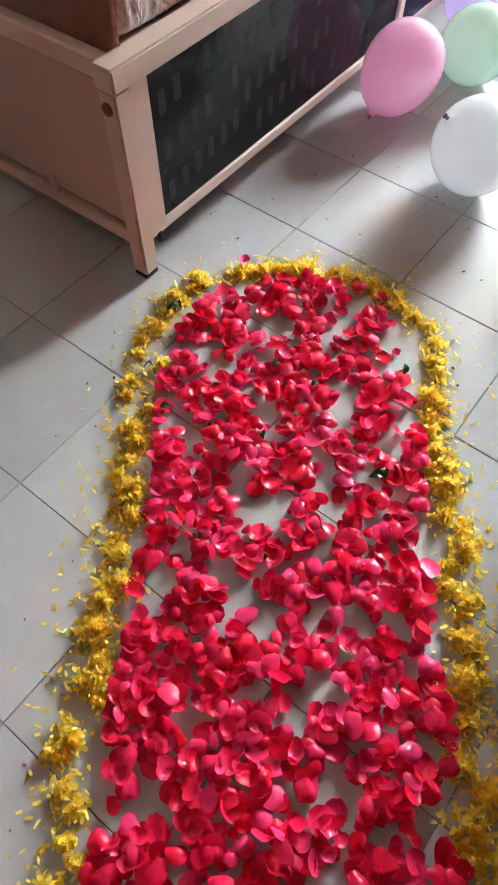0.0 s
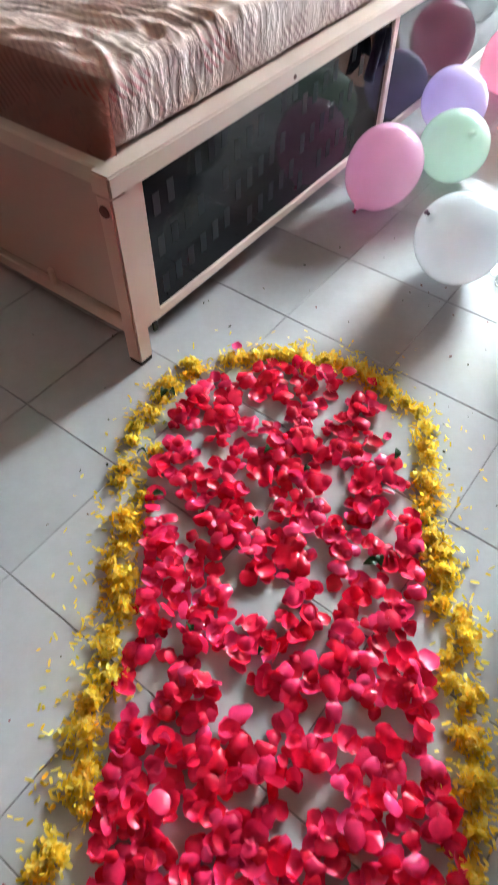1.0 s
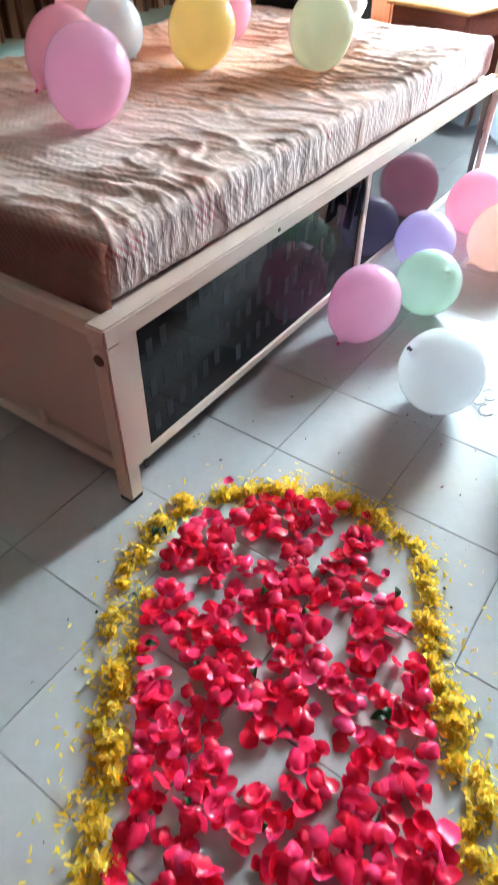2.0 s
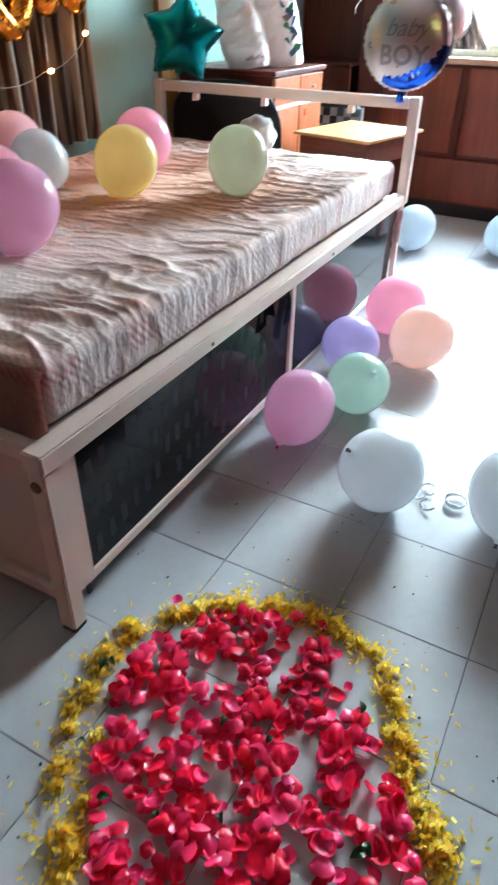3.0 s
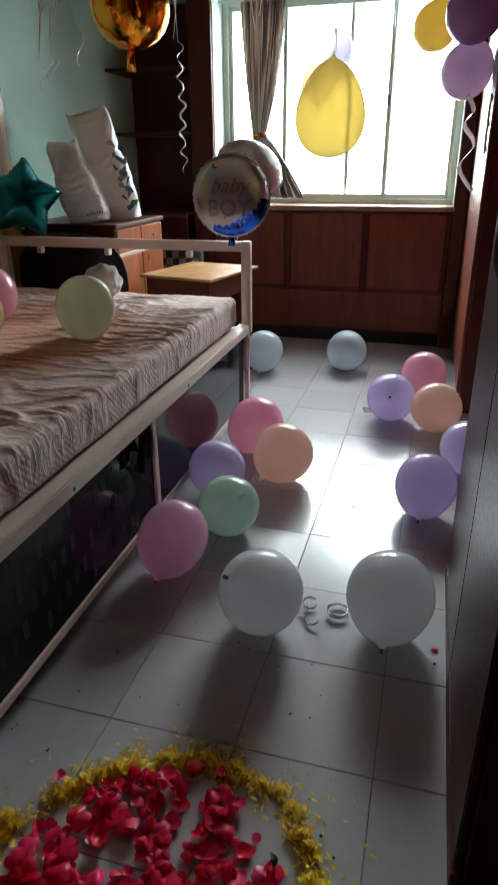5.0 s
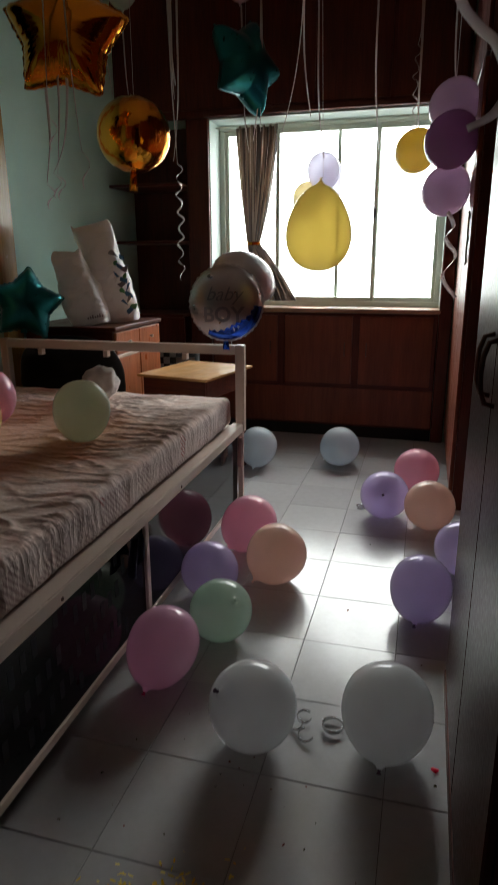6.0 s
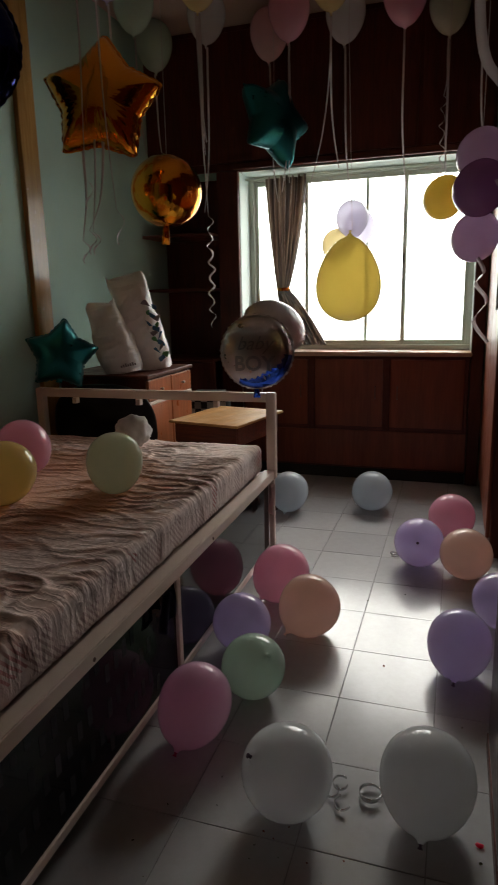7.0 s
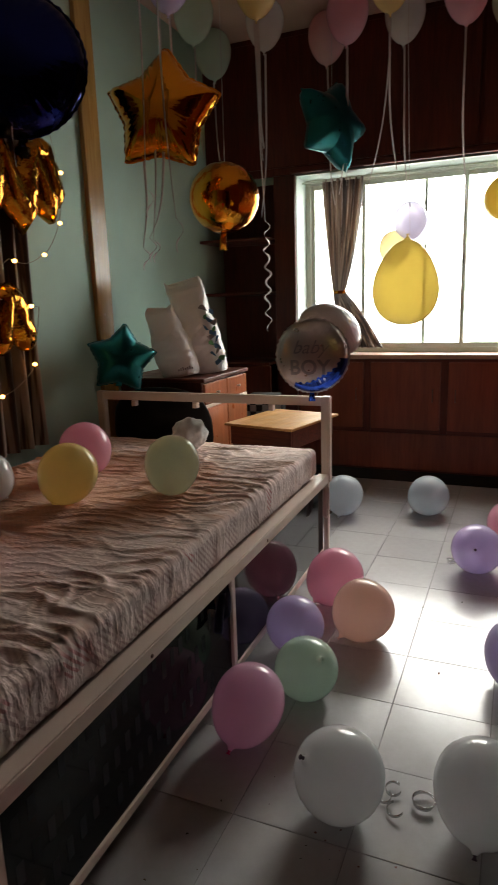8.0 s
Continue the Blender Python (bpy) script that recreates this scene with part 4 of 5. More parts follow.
gs = tagged(part("star_balloon", foil_mesh(star_outline(0.265, 0.66), 0.10, 14, 120), M["gold"], m=pose(-0.549, 2.548, 2.095, 84, 5, 14), smooth=True), "shiny gold foil star balloon hanging on ribbons", "foil balloon")
tail(M["gold"], gs, pose(0.0, -0.155, 0, 90, 0, 0) @ pose(0, 0, 0, 180, 0, 0), 0.03)
ts = tagged(part("star_balloon", foil_mesh(star_outline(0.188, 0.64), 0.085, 14, 120, 0.02), M["teal_foil"], m=pose(-1.005, 2.77, 1.020, 80, 9, 30), smooth=True), "teal foil star balloon resting on the headboard rail", "foil balloon")
ts2 = tagged(part("star_balloon", foil_mesh(star_outline(0.285, 0.62), 0.11, 14, 120, 0.0), M["teal_foil"], m=pose(-0.19, 3.95, 2.31, 80, 20, 58), smooth=True), "dark teal foil star balloon turned edge-on under the ceiling", "foil balloon")
nb = tagged(part("round_balloon", foil_mesh(lambda a: 0.285, 0.13, 14, 110), M["navy_foil"], m=pose(-1.055, 2.244, 2.272, 86, 0, 28), smooth=True), "dark navy round foil balloon by the curtain", "foil balloon")
tagged(part("string", pipe([(-1.045, 2.25, 2.55), (-1.04, 2.26, 2.8), (-1.04, 2.26, H - 0.002)], 0.0012, 5), M["ribbon"]), "thread from the navy balloon to the ceiling", "string")
tagged(part("string", pipe([(-0.54, 2.55, 2.31), (-0.54, 2.56, 2.7), (-0.54, 2.56, H - 0.002)], 0.0012, 5), M["ribbon"]), "thread from the gold star to the ceiling", "string")
tagged(part("string", pipe([(-0.455, 2.96, 1.96), (-0.452, 2.96, 2.5), (-0.45, 2.96, H - 0.002)], 0.0012, 5), M["ribbon"]), "thread from the gold globe to the ceiling", "string")
tagged(part("string", pipe([(-0.19, 3.95, 2.50), (-0.19, 3.95, 2.8), (-0.19, 3.95, H - 0.002)], 0.0012, 5), M["ribbon"]), "thread from the teal star to the ceiling", "string")

for ob, mt, f, drop in ((gs, "gold", star_outline(0.265, 0.66), 0.0), (ts, "teal_foil", star_outline(0.188, 0.62), 0.112), (ts2, "teal_foil", star_outline(0.285, 0.60), 0.165), (nb, "navy_foil", lambda a: 0.285, 0.29)):
    part("seam", seam_mesh(f), M[mt], ob, "flat welded foil edge", smooth=True)
    if drop:
        tail(M[mt], ob, pose(0.0, -drop, 0, 90, 0, 0) @ pose(0, 0, 0, 180, 0, 0), 0.03)

# gold globe with gores
bm = bmesh.new()
seg, rings = 96, 28
rows = []
for k in range(rings + 1):
    ph = math.pi * k / rings
    rows.append([bm.verts.new(((0.165 + 0.006 * math.cos(4 * a) + 0.0025 * math.sin(ph) * math.sin(4 * a * 9) * abs(math.cos(4 * a)) ** 6) * math.sin(ph) * math.cos(a), (0.165 + 0.006 * math.cos(4 * a)) * math.sin(ph) * math.sin(a),
                               0.168 * math.cos(ph) + 0.002 * math.sin(17 * ph) * math.sin(2 * a))) for a in [2 * math.pi * j / seg for j in range(seg)]])
for k in range(rings):
    for j in range(seg):
        jj = (j + 1) % seg
        bm.faces.new((rows[k][j], rows[k + 1][j], rows[k + 1][jj], rows[k][jj]))
bmesh.ops.remove_doubles(bm, verts=bm.verts[:], dist=0.0004)
bmesh.ops.recalc_face_normals(bm, faces=bm.faces[:])
gg = tagged(part("globe_balloon", bm, M["gold"], m=pose(-0.464, 2.96, 1.795, 6, 4, 20), smooth=True), "shiny gold foil globe balloon with crimped seams", "foil balloon")
tail(M["gold"], gg, pose(0.0, 0, -0.162), 0.085, 0.028)

# silver balloon with the greeting
BOY = pose(0.045, 2.752, 1.041, 85, 0, 8)
RB = 0.165


def boy_height(x, y):
    u = min(1.0, math.hypot(x, y) / RB)
    return 0.085 * max(0.0, 1 - u ** 2.4) ** 0.55


boy = tagged(part("greeting_balloon", foil_mesh(lambda a: RB, 0.085, 16, 120, 0.03), M["silver"], m=BOY, smooth=True), "round silver and blue foil balloon lettered baby BOY, on the headboard", "foil balloon")
bm = bmesh.new()
rows = []
for k in range(9):
    r = RB * (0.70 + 0.295 * k / 8)
    row = []
    for j in range(61):
        a = math.radians(240 + 115 * j / 60)
        rr = r if k else RB * (0.80 - 0.16 * math.sin(math.pi * j / 60) ** 2 + 0.03 * math.sin(j * 0.9))
        rr = max(rr, 0) if not k else max(r, RB * 0.84)
        row.append(bm.verts.new((rr * math.cos(a), rr * math.sin(a), boy_height(rr * math.cos(a), rr * math.sin(a)) + 0.002)))
    rows.append(row)
for k in range(8):
    for j in range(60):
        bm.faces.new((rows[k][j], rows[k][j + 1], rows[k + 1][j + 1], rows[k + 1][j]))
part("blue_border", bm, M["blue_foil"], boy, "blue printed border", smooth=True)


def lettering(text, size, x, y, shear=0.0, bold=0.0):
    cu = bpy.data.curves.new("lettering", "FONT")
    cu.body, cu.size, cu.align_x, cu.align_y, cu.shear, cu.offset, cu.resolution_u = text, size, "CENTER", "CENTER", shear, bold, 3
    tmp = new("lettering_curve", cu)
    bpy.context.view_layer.update()
    me = bpy.data.meshes.new_from_object(tmp.evaluated_get(bpy.context.evaluated_depsgraph_get()))
    bpy.data.objects.remove(tmp)
    bm = bmesh.new()
    bm.from_mesh(me)
    bpy.data.meshes.remove(me)
    bmesh.ops.triangulate(bm, faces=bm.faces[:])
    bmesh.ops.subdivide_edges(bm, edges=[e for e in bm.edges if e.calc_length() > 0.012], cuts=2)
    for v in bm.verts:
        v.co = Vector((v.co.x + x, v.co.y + y, boy_height(v.co.x + x, v.co.y + y) + 0.006))
    return bm


part("lettering", lettering("baby", 0.085, 0.0, 0.035, 0.35), M["print_text"], boy, "slanting slate word")
part("lettering", lettering("BOY", 0.092, 0.0, -0.055, 0.0, 0.0022), M["print_text"], boy, "bold slate word")
tail(M["blue_foil"], boy, pose(0.0, -RB - 0.004, 0, 90, 0, 0) @ pose(0, 0, 0, 180, 0, 0), 0.04)
part("seam", seam_mesh(lambda a: RB), M["silver"], boy, "crimped silver foil edge", smooth=True)
sb = tagged(part("round_balloon", foil_mesh(lambda a: 0.155, 0.075, 14, 110, 0.06), M["silver_matte"], m=pose(0.06, 3.0, 1.145, 48, 12, 30), smooth=True), "plain silver foil balloon behind the greeting balloon", "foil balloon")
part("seam", seam_mesh(lambda a: 0.155), M["silver_matte"], sb, "crimped silver foil edge", smooth=True)
tagged(part("string", pipe([(0.07, 2.98, 1.02), (0.06, 2.85, 0.93), (0.055, 2.785, 0.852)], 0.0015, 5), M["ribbon"]), "ribbon that ties the silver balloon to the headboard", "string")

# ---- curtains ----
def curtain_mesh(shape, z0, z1, pleats, depth, nv=40, nu=120):
    """shape(v) gives the left and right edge at v = 0 (top) to 1 (bottom)."""
    bm = bmesh.new()
    prev = None
    for k in range(nv + 1):
        v = k / nv
        a, b = shape(v)
        d = depth * min(1.0, (b - a) / 0.20 + 0.35)
        row = [bm.verts.new((a + (b - a) * j / nu, d * math.sin(2 * math.pi * pleats * j / nu + 0.5 * math.sin(4 * v)) + 0.4 * d * math.sin(11 * j / nu + 5 * v), z0 + (z1 - z0) * v)) for j in range(nu + 1)]
        if prev:
            for j in range(nu):
                bm.faces.new((prev[j], prev[j + 1], row[j + 1], row[j]))
        prev = row
    bmesh.ops.solidify(bm, geom=bm.faces[:], thickness=0.0025)
    return bm


def tied(v):
    t = 0.66
    if v < t:
        s = (v / t) ** 1.6
        return -0.420 + 0.075 * s, -0.125 - 0.130 * s
    s = (v - t) / (1 - t)
    return -0.345 + 0.045 * s, -0.262 + 0.285 * s ** 0.8


cur = empty("curtain", pose(0, 4.52, 0), "brown striped satin curtain tied back at the window", "curtain")
part("drape", curtain_mesh(tied, 2.105, 0.945, 7, 0.022), M["window_satin"], cur, smooth=True)
part("tie_back", lathe([(0.030, -0.012), (0.046, -0.010), (0.046, 0.010), (0.030, 0.012), (0.030, -0.012)], 20), M["gold"], cur, "gold tie-back", pose(-0.297, 0, 1.34))
part("curtain_rod", pipe([(-0.565, 0, 2.10), (0.995, 0, 2.10)], 0.007), M["alu"], cur)
for k in range(7):
    part("ring", lathe([(0.008, -0.003), (0.012, -0.003), (0.012, 0.003), (0.008, 0.003), (0.008, -0.003)], 14), M["steel"], cur, m=pose(-0.385 + 0.04 * k, 0, 2.10, 0, 90, 0))

wcur = empty("curtain", pose(XL + 0.055, 0, 0, 0, 0, 90), "dark brown and beige striped satin curtain on the green wall", "curtain")
part("drape", curtain_mesh(lambda v: (1.18, 2.385 - 0.03 * v), 2.42, 0.645, 13, 0.026, 24, 200), M["satin"], wcur, smooth=True)
part("curtain_rod", pipe([(1.10, 0, 2.43), (2.55, 0, 2.43)], 0.011), M["steel"], wcur)
for y in (1.14, 2.50):
    part("rod_bracket", box(y - 0.01, y + 0.01, -0.005, 0.054, 2.415, 2.445, 0.003), M["steel"], wcur)

# gold foil balloons in the form of letters, taped on the curtain
def tube_balloon(points, r, closed, seed):
    """A foil tube along points in the plane of the wall, with a puckered seam."""
    bm = bmesh.new()
    P = [Vector((0, a, b)) for a, b in points]
    n = len(P)
    rows = []
    for k in range(n):
        a, b = (P[k - 1], P[(k + 1) % n]) if closed else (P[max(0, k - 1)], P[min(n - 1, k + 1)])
        d = (b - a).normalized()
        s = Vector((0, -d.z, d.y))
        u = k / (n - 1)
        g = 1.0 if closed else max(0.08, min(1.0, 14 * u, 14 * (1 - u))) ** 0.5
        row = []
        for j in range(20):
            q = 2 * math.pi * j / 20
            flat = abs(math.cos(q)) ** 8
            pk = 1 + 0.10 * flat * math.sin(2.1 * k + seed) + 0.16 * noise.noise(Vector((k * 0.55, j * 0.6, seed))) - 0.14 * abs(noise.noise(Vector((k * 0.9, j * 0.4, seed + 5))))
            row.append(bm.verts.new(P[k] + (s * math.cos(q) * r * (1 + 0.22 * flat) + Vector((1, 0, 0)) * math.sin(q) * r * 0.95) * g * pk))
        rows.append(row)
    for k in range(n if closed else n - 1):
        p, q = rows[k], rows[(k + 1) % n]
        for j in range(20):
            bm.faces.new((p[j], p[(j + 1) % 20], q[(j + 1) % 20], q[j]))
    if not closed:
        bm.faces.new(rows[0])
        bm.faces.new(rows[-1])
    bmesh.ops.recalc_face_normals(bm, faces=bm.faces[:])
    return bm


def polyline(pts, n=10):
    out = []
    for a, b in zip(pts, pts[1:]):
        out += [(a[0] + (b[0] - a[0]) * k / n, a[1] + (b[1] - a[1]) * k / n) for k in range(n)]
    return out + [pts[-1]]


def oval(cy, cz, ry, rz, n=44):
    return [(cy + ry * math.cos(2 * math.pi * k / n), cz + rz * math.sin(2 * math.pi * k / n)) for k in range(n)]


for pts, r, closed, what in ((oval(1.86, 1.205, 0.082, 0.128), 0.044, True, "oval gold foil letter balloon taped on the curtain"),
                             (polyline([(2.04, 1.10), (2.10, 1.34), (2.15, 1.33), (2.225, 1.11)]), 0.058, False, "pointed gold foil letter balloon taped on the curtain"),
                             (oval(1.90, 1.80, 0.090, 0.13), 0.046, True, "oval gold foil letter balloon taped on the curtain"),
                             (polyline([(2.07, 1.66), (2.13, 1.97), (2.27, 1.69), (2.34, 1.96), (2.47, 1.68)]), 0.064, False, "zigzag gold foil letter balloon taped on the curtain"),
                             (polyline([(2.30, 1.72), (2.36, 1.98), (2.44, 1.99), (2.52, 1.75)]), 0.052, False, "arched gold foil letter balloon taped by the curtain"),
                             (polyline([(1.62, 1.08), (1.62, 1.34), (1.74, 1.10), (1.74, 1.34)], 9), 0.042, False, "zigzag gold foil letter balloon taped on the curtain")):
    tagged(part("letter_balloon", tube_balloon(pts, r, closed, r * 90 + len(pts)), M["gold_crumpled"], m=pose(XL + 0.122, 0, 0), smooth=True), what, "foil balloon", "gold letter balloons")

# string of warm lights
lights = empty("fairy_lights", pose(0, 0, 0), "string of small warm glowing lights over the gold balloons", "fairy lights")
knots = [(XL + 0.001, 2.62, 2.30), (-1.12, 2.56, 1.875), (-1.08, 2.45, 1.66), (-1.07, 2.30, 1.52), (-1.07, 2.10, 1.50), (-1.07, 1.85, 1.44), (-1.07, 1.70, 1.30), (-1.07, 1.80, 1.42), (-1.11, 2.30, 1.30), (-1.13, 2.24, 1.02),
         (-1.13, 2.00, 0.925), (-1.13, 1.70, 0.90), (-1.14, 1.45, 0.98)]
pts = []
for k in range(len(knots) - 1):
    a, b = Vector(knots[k]), Vector(knots[k + 1])
    for j in range(8):
        u = j / 8
        pts.append(tuple(a.lerp(b, u) - Vector((0, 0, 0.10 * u * (1 - u)))))
part("wire", pipe(pts, 0.0016, 5), M["wire"], lights)
for k in range(7, 96, 8):
    part("bulb", lathe([(0, 0.009), (0.008, 0.006), (0.0105, 0), (0.007, -0.007), (0, -0.009)], 10), M["bulb"], lights, "glowing warm bulb", Matrix.Translation(Vector(pts[k]) + Vector((0.006, 0, 0))), True)

# ---- behind the bed ----
chest = empty("chest_of_drawers", pose(-0.675, 3.05, 0), "maroon chest with orange drawers and doors, bags on top", "chest")
part("body", box(-0.55, -0.018, 0.012, 0.61, 0.04, 0.862, 0.003), M["maroon"], chest)
part("top", box(-0.565, 0.006, 0.0, 0.625, 0.8625, 0.885, 0.004), M["maroon_h"], chest)
part("plinth", box(-0.54, -0.03, 0.02, 0.60, 0.0, 0.0395, 0.002), M["dark"], chest)
for a, b in ((0.02, 0.308), (0.314, 0.602)):
    for z0, z1, nm in ((0.735, 0.853, "drawer"), (0.06, 0.715, "door")):
        d = part(nm, box(-0.0175, 0.0, a, b, z0, z1, 0.004), M["orange"], chest)
        part("knob", lathe([(0, 0.022), (0.008, 0.020), (0.009, 0.012), (0.005, 0.006), (0.005, 0)], 12), M["steel"], d, "small metal knob", pose(0, (a + b) / 2 if nm == "drawer" else (b - 0.03 if a < 0.1 else a + 0.03), (z0 + z1) / 2, 0, 90, 0), True)
part("moulding", box(-0.012, 0.002, 0.02, 0.602, 0.7165, 0.7335, 0.002), M["cream"], chest)


def sack(name, w, d, h, seed, m, label, lean=0.0, taper=0.8):
    """A stuffed plastic sack: rounded, dented, with a folded mouth."""
    bm = bmesh.new()
    nu, nv = 40, 22
    rows = []
    for k in range(nv + 1):
        v = k / nv
        sx = w / 2 * (0.86 + 0.14 * math.sin(math.pi * min(1, v * 1.6))) * (1 - (1 - taper) * v ** 2)
        sy = d / 2 * (0.9 + 0.1 * math.sin(math.pi * v)) * (1 - 0.50 * max(0, v - 0.55) / 0.45) * (1 - 0.5 * max(0, v - 0.93) / 0.07)
        row = []
        for j in range(nu):
            a = 2 * math.pi * j / nu
            c, s = math.cos(a), math.sin(a)
            e = 0.55
            px = sx * math.copysign(abs(c) ** e, c)
            py = sy * math.copysign(abs(s) ** e, s)
            nn = noise.noise(Vector((px * 9 + seed, py * 9, v * 5)))
            n2 = abs(noise.noise(Vector((px * 16 - seed, py * 16, v * 11))))
            f = 1 + 0.06 * nn - 0.12 * n2
            row.append(bm.verts.new((px * f + lean * h * v, py * f, h * v + (0.016 * math.sin(3 * a + seed) if k == nv else 0.010 * nn * (v > 0)))))
        rows.append(row)
    for p, q in zip(rows, rows[1:]):
        for j in range(nu):
            bm.faces.new((p[j], p[(j + 1) % nu], q[(j + 1) % nu], q[j]))
    bm.faces.new(rows[0][::-1])
    bm.faces.new(rows[-1])
    return tagged(part(name, bm, M["bag"], m=m), label, "bag")


s1 = sack("plastic_bag", 0.235, 0.20, 0.40, 1.3, pose(-0.885, 3.20, 0.885, 0, -10, 18), "white crumpled plastic bag on the chest", -0.12, 0.82)
for k in range(7):
    part("print_bar", box(0.005 + 0.013 * k, 0.013 + 0.013 * k, -0.108, -0.1055, 0.035, 0.046 + 0.004 * (k % 3), 0), M["print_grey"], s1, "small grey printed mark")
s2 = sack("plastic_bag", 0.245, 0.22, 0.55, 4.1, pose(-0.80, 3.40, 0.885, 0, -9, 22), "tall white plastic sack with a blue and green print", -0.10, 1.08)
for k in range(16):
    z, h = 0.05 + 0.021 * k, 0.026
    x0 = 0.062 + 0.020 * math.sin(2.4 * k)
    x1, mt = x0 + 0.026 + 0.010 * math.sin(1.7 * k + 1), ("print_blue", "print_green", "print_blue", "print_grey")[k % 4]
    b = box(x0, x1, -0.108, -0.103 + 0.0006 * k, z, z + h, 0.002)
    bmesh.ops.subdivide_edges(b, edges=b.edges[:], cuts=2)
    for v in b.verts:
        v.co.x += 0.012 * math.sin(v.co.z * 70 + k) - 0.05 * v.co.z
        v.co.z += 0.010 * math.sin(v.co.x * 90 + 2 * k)
        v.co.y += 0.03 * max(0.0, v.co.z - 0.25)
    part("print_patch", b, M[mt], s2, "printed colour patch")

# black padded chair whose back rises behind the headboard
chair = empty("chair", pose(-0.87, 3.0, 0), "black padded chair with a rounded back behind the headboard", "chair")
bm = bmesh.new()
bmesh.ops.create_uvsphere(bm, u_segments=32, v_segments=20, radius=1)
for v in bm.verts:
    x, y, z = v.co
    r = (abs(x) ** 2.6 + abs(z) ** 2.6) ** (1 / 2.6)
    f = 1 / max(r, 1e-6) * math.hypot(x, z) if r > 1e-4 else 1
    v.co = Vector((x * f * 0.31, y * 0.045 + 0.02 * noise.noise(Vector((x * 3, y, z * 3))), z * f * 0.225 + 0.63))
part("backrest", bm, M["black"], chair, "black leatherette backrest", pose(0, -0.085, 0, 0, 0, 0), True)
bm = box(-0.24, 0.24, -0.05, 0.04, 0.38, 0.44, 0.02, 3)
part("seat", bm, M["black"], chair)
for x in (-0.2, 0.2):
    part("leg", pipe([(x, -0.08, 0.0), (x, -0.07, 0.38), (x * 0.9, -0.07, 0.6)], 0.011), M["steel"], chair)
    part("leg", pipe([(x, 0.035, 0.0), (x, 0.025, 0.38)], 0.011), M["steel"], chair)

# small table
tb = empty("side_table", pose(-0.335, 3.38, 0, 0, 0, -12), "small table with a honey-coloured top and dark legs", "table")
part("tabletop", box(-0.225, 0.225, -0.27, 0.27, 0.608, 0.622, 0.003, 2), M["yellow_wood"], tb)
part("apron", box(-0.20, 0.20, -0.245, -0.225, 0.50, 0.6075, 0.002), M["maroon_h"], tb)
part("apron", box(-0.20, 0.20, 0.225, 0.245, 0.50, 0.6075, 0.002), M["maroon_h"], tb)
part("apron", box(-0.20, -0.18, -0.2245, 0.2245, 0.50, 0.6075, 0.002), M["maroon_h"], tb)
part("apron", box(0.18, 0.20, -0.2245, 0.2245, 0.50, 0.6075, 0.002), M["maroon_h"], tb)
for x in (-0.195, 0.155):
    for y in (-0.24, 0.20):
        part("leg", box(x, x + 0.04, y, y + 0.04, 0.0, 0.4995, 0.003), M["maroon"], tb)

# checked bag between chest and cupboards
cb = empty("checked_bag", pose(-0.66, 3.93, 0, 0, 0, 8), "black and white checked cloth bag standing on the floor", "bag")
part("body", box(-0.13, 0.13, -0.09, 0.09, 0.0, 0.68, 0.03, 3), M["check_b"], cb, smooth=True)
bm = bmesh.new()
for i in range(6):
    for j in range(8):
        if (i + j) % 2:
            x, z = -0.105 + 0.042 * i, 0.33 + 0.044 * j
            bmesh.ops.create_cube(bm, size=1, matrix=Matrix.Translation((x, -0.0905, z)) @ Matrix.Diagonal((0.042, 0.002, 0.044, 1)))
part("check_print", bm, M["check_w"], cb, "pale checks")

# bundle at the head of the bed
bm = bmesh.new()
bmesh.ops.create_icosphere(bm, subdivisions=4, radius=1)
for v in bm.verts:
    c = v.co.copy()
    f = 1 + 0.16 * noise.noise(c * 2.1) - 0.18 * abs(noise.noise(c * 4.3 + Vector((3, 1, 2))))
    v.co = Vector((c.x * 0.085 * f, c.y * 0.065 * f, max(-0.070, c.z * 0.082 * f)))
tagged(part("rag", bm, M["white_cloth"], m=pose(-0.51, 2.565, 0.684, 0, 12, 30), smooth=True), "crumpled white printed rag at the bed head", "rag")

# papers on the window ledge
tagged(part("paper", box(-0.10, 0.10, -0.03, 0.03, 0.0, 0.004, 0), M["paper"], m=pose(0.36, 4.44, WZ0, 0, 0, 6)), "folded white paper on the window ledge", "paper")
tagged(part("paper", box(-0.07, 0.07, -0.025, 0.025, 0.0, 0.003, 0), M["paper"], m=pose(0.55, 4.46, WZ0, 0, 0, -8)), "folded white paper on the window ledge", "paper")

# ---- flowers on the floor ----
OX, OY = 1.03, -0.17
DX, DY = -0.576, 0.817


def lane(s, w):
    """Along and across the flower lane."""
    return OX + DX * s + DY * w, OY + DY * s - DX * w


def edge(u):
    """The middle line of the yellow border: u = 0 to 1 up one side, round the head and back."""
    S0, S1, HW, CAP = -0.30, 0.86, 0.307, 0.288
    side = S1 - S0
    arc = 0.92
    t = u * (2 * side + arc)
    if t < side:
        return S0 + t, -HW
    if t < side + arc:
        a = math.pi * (t - side) / arc
        return S1 + CAP * math.sin(a) ** 0.8, -HW * math.cos(a)
    return S1 - (t - side - arc), HW


rp = np.random.default_rng(7)


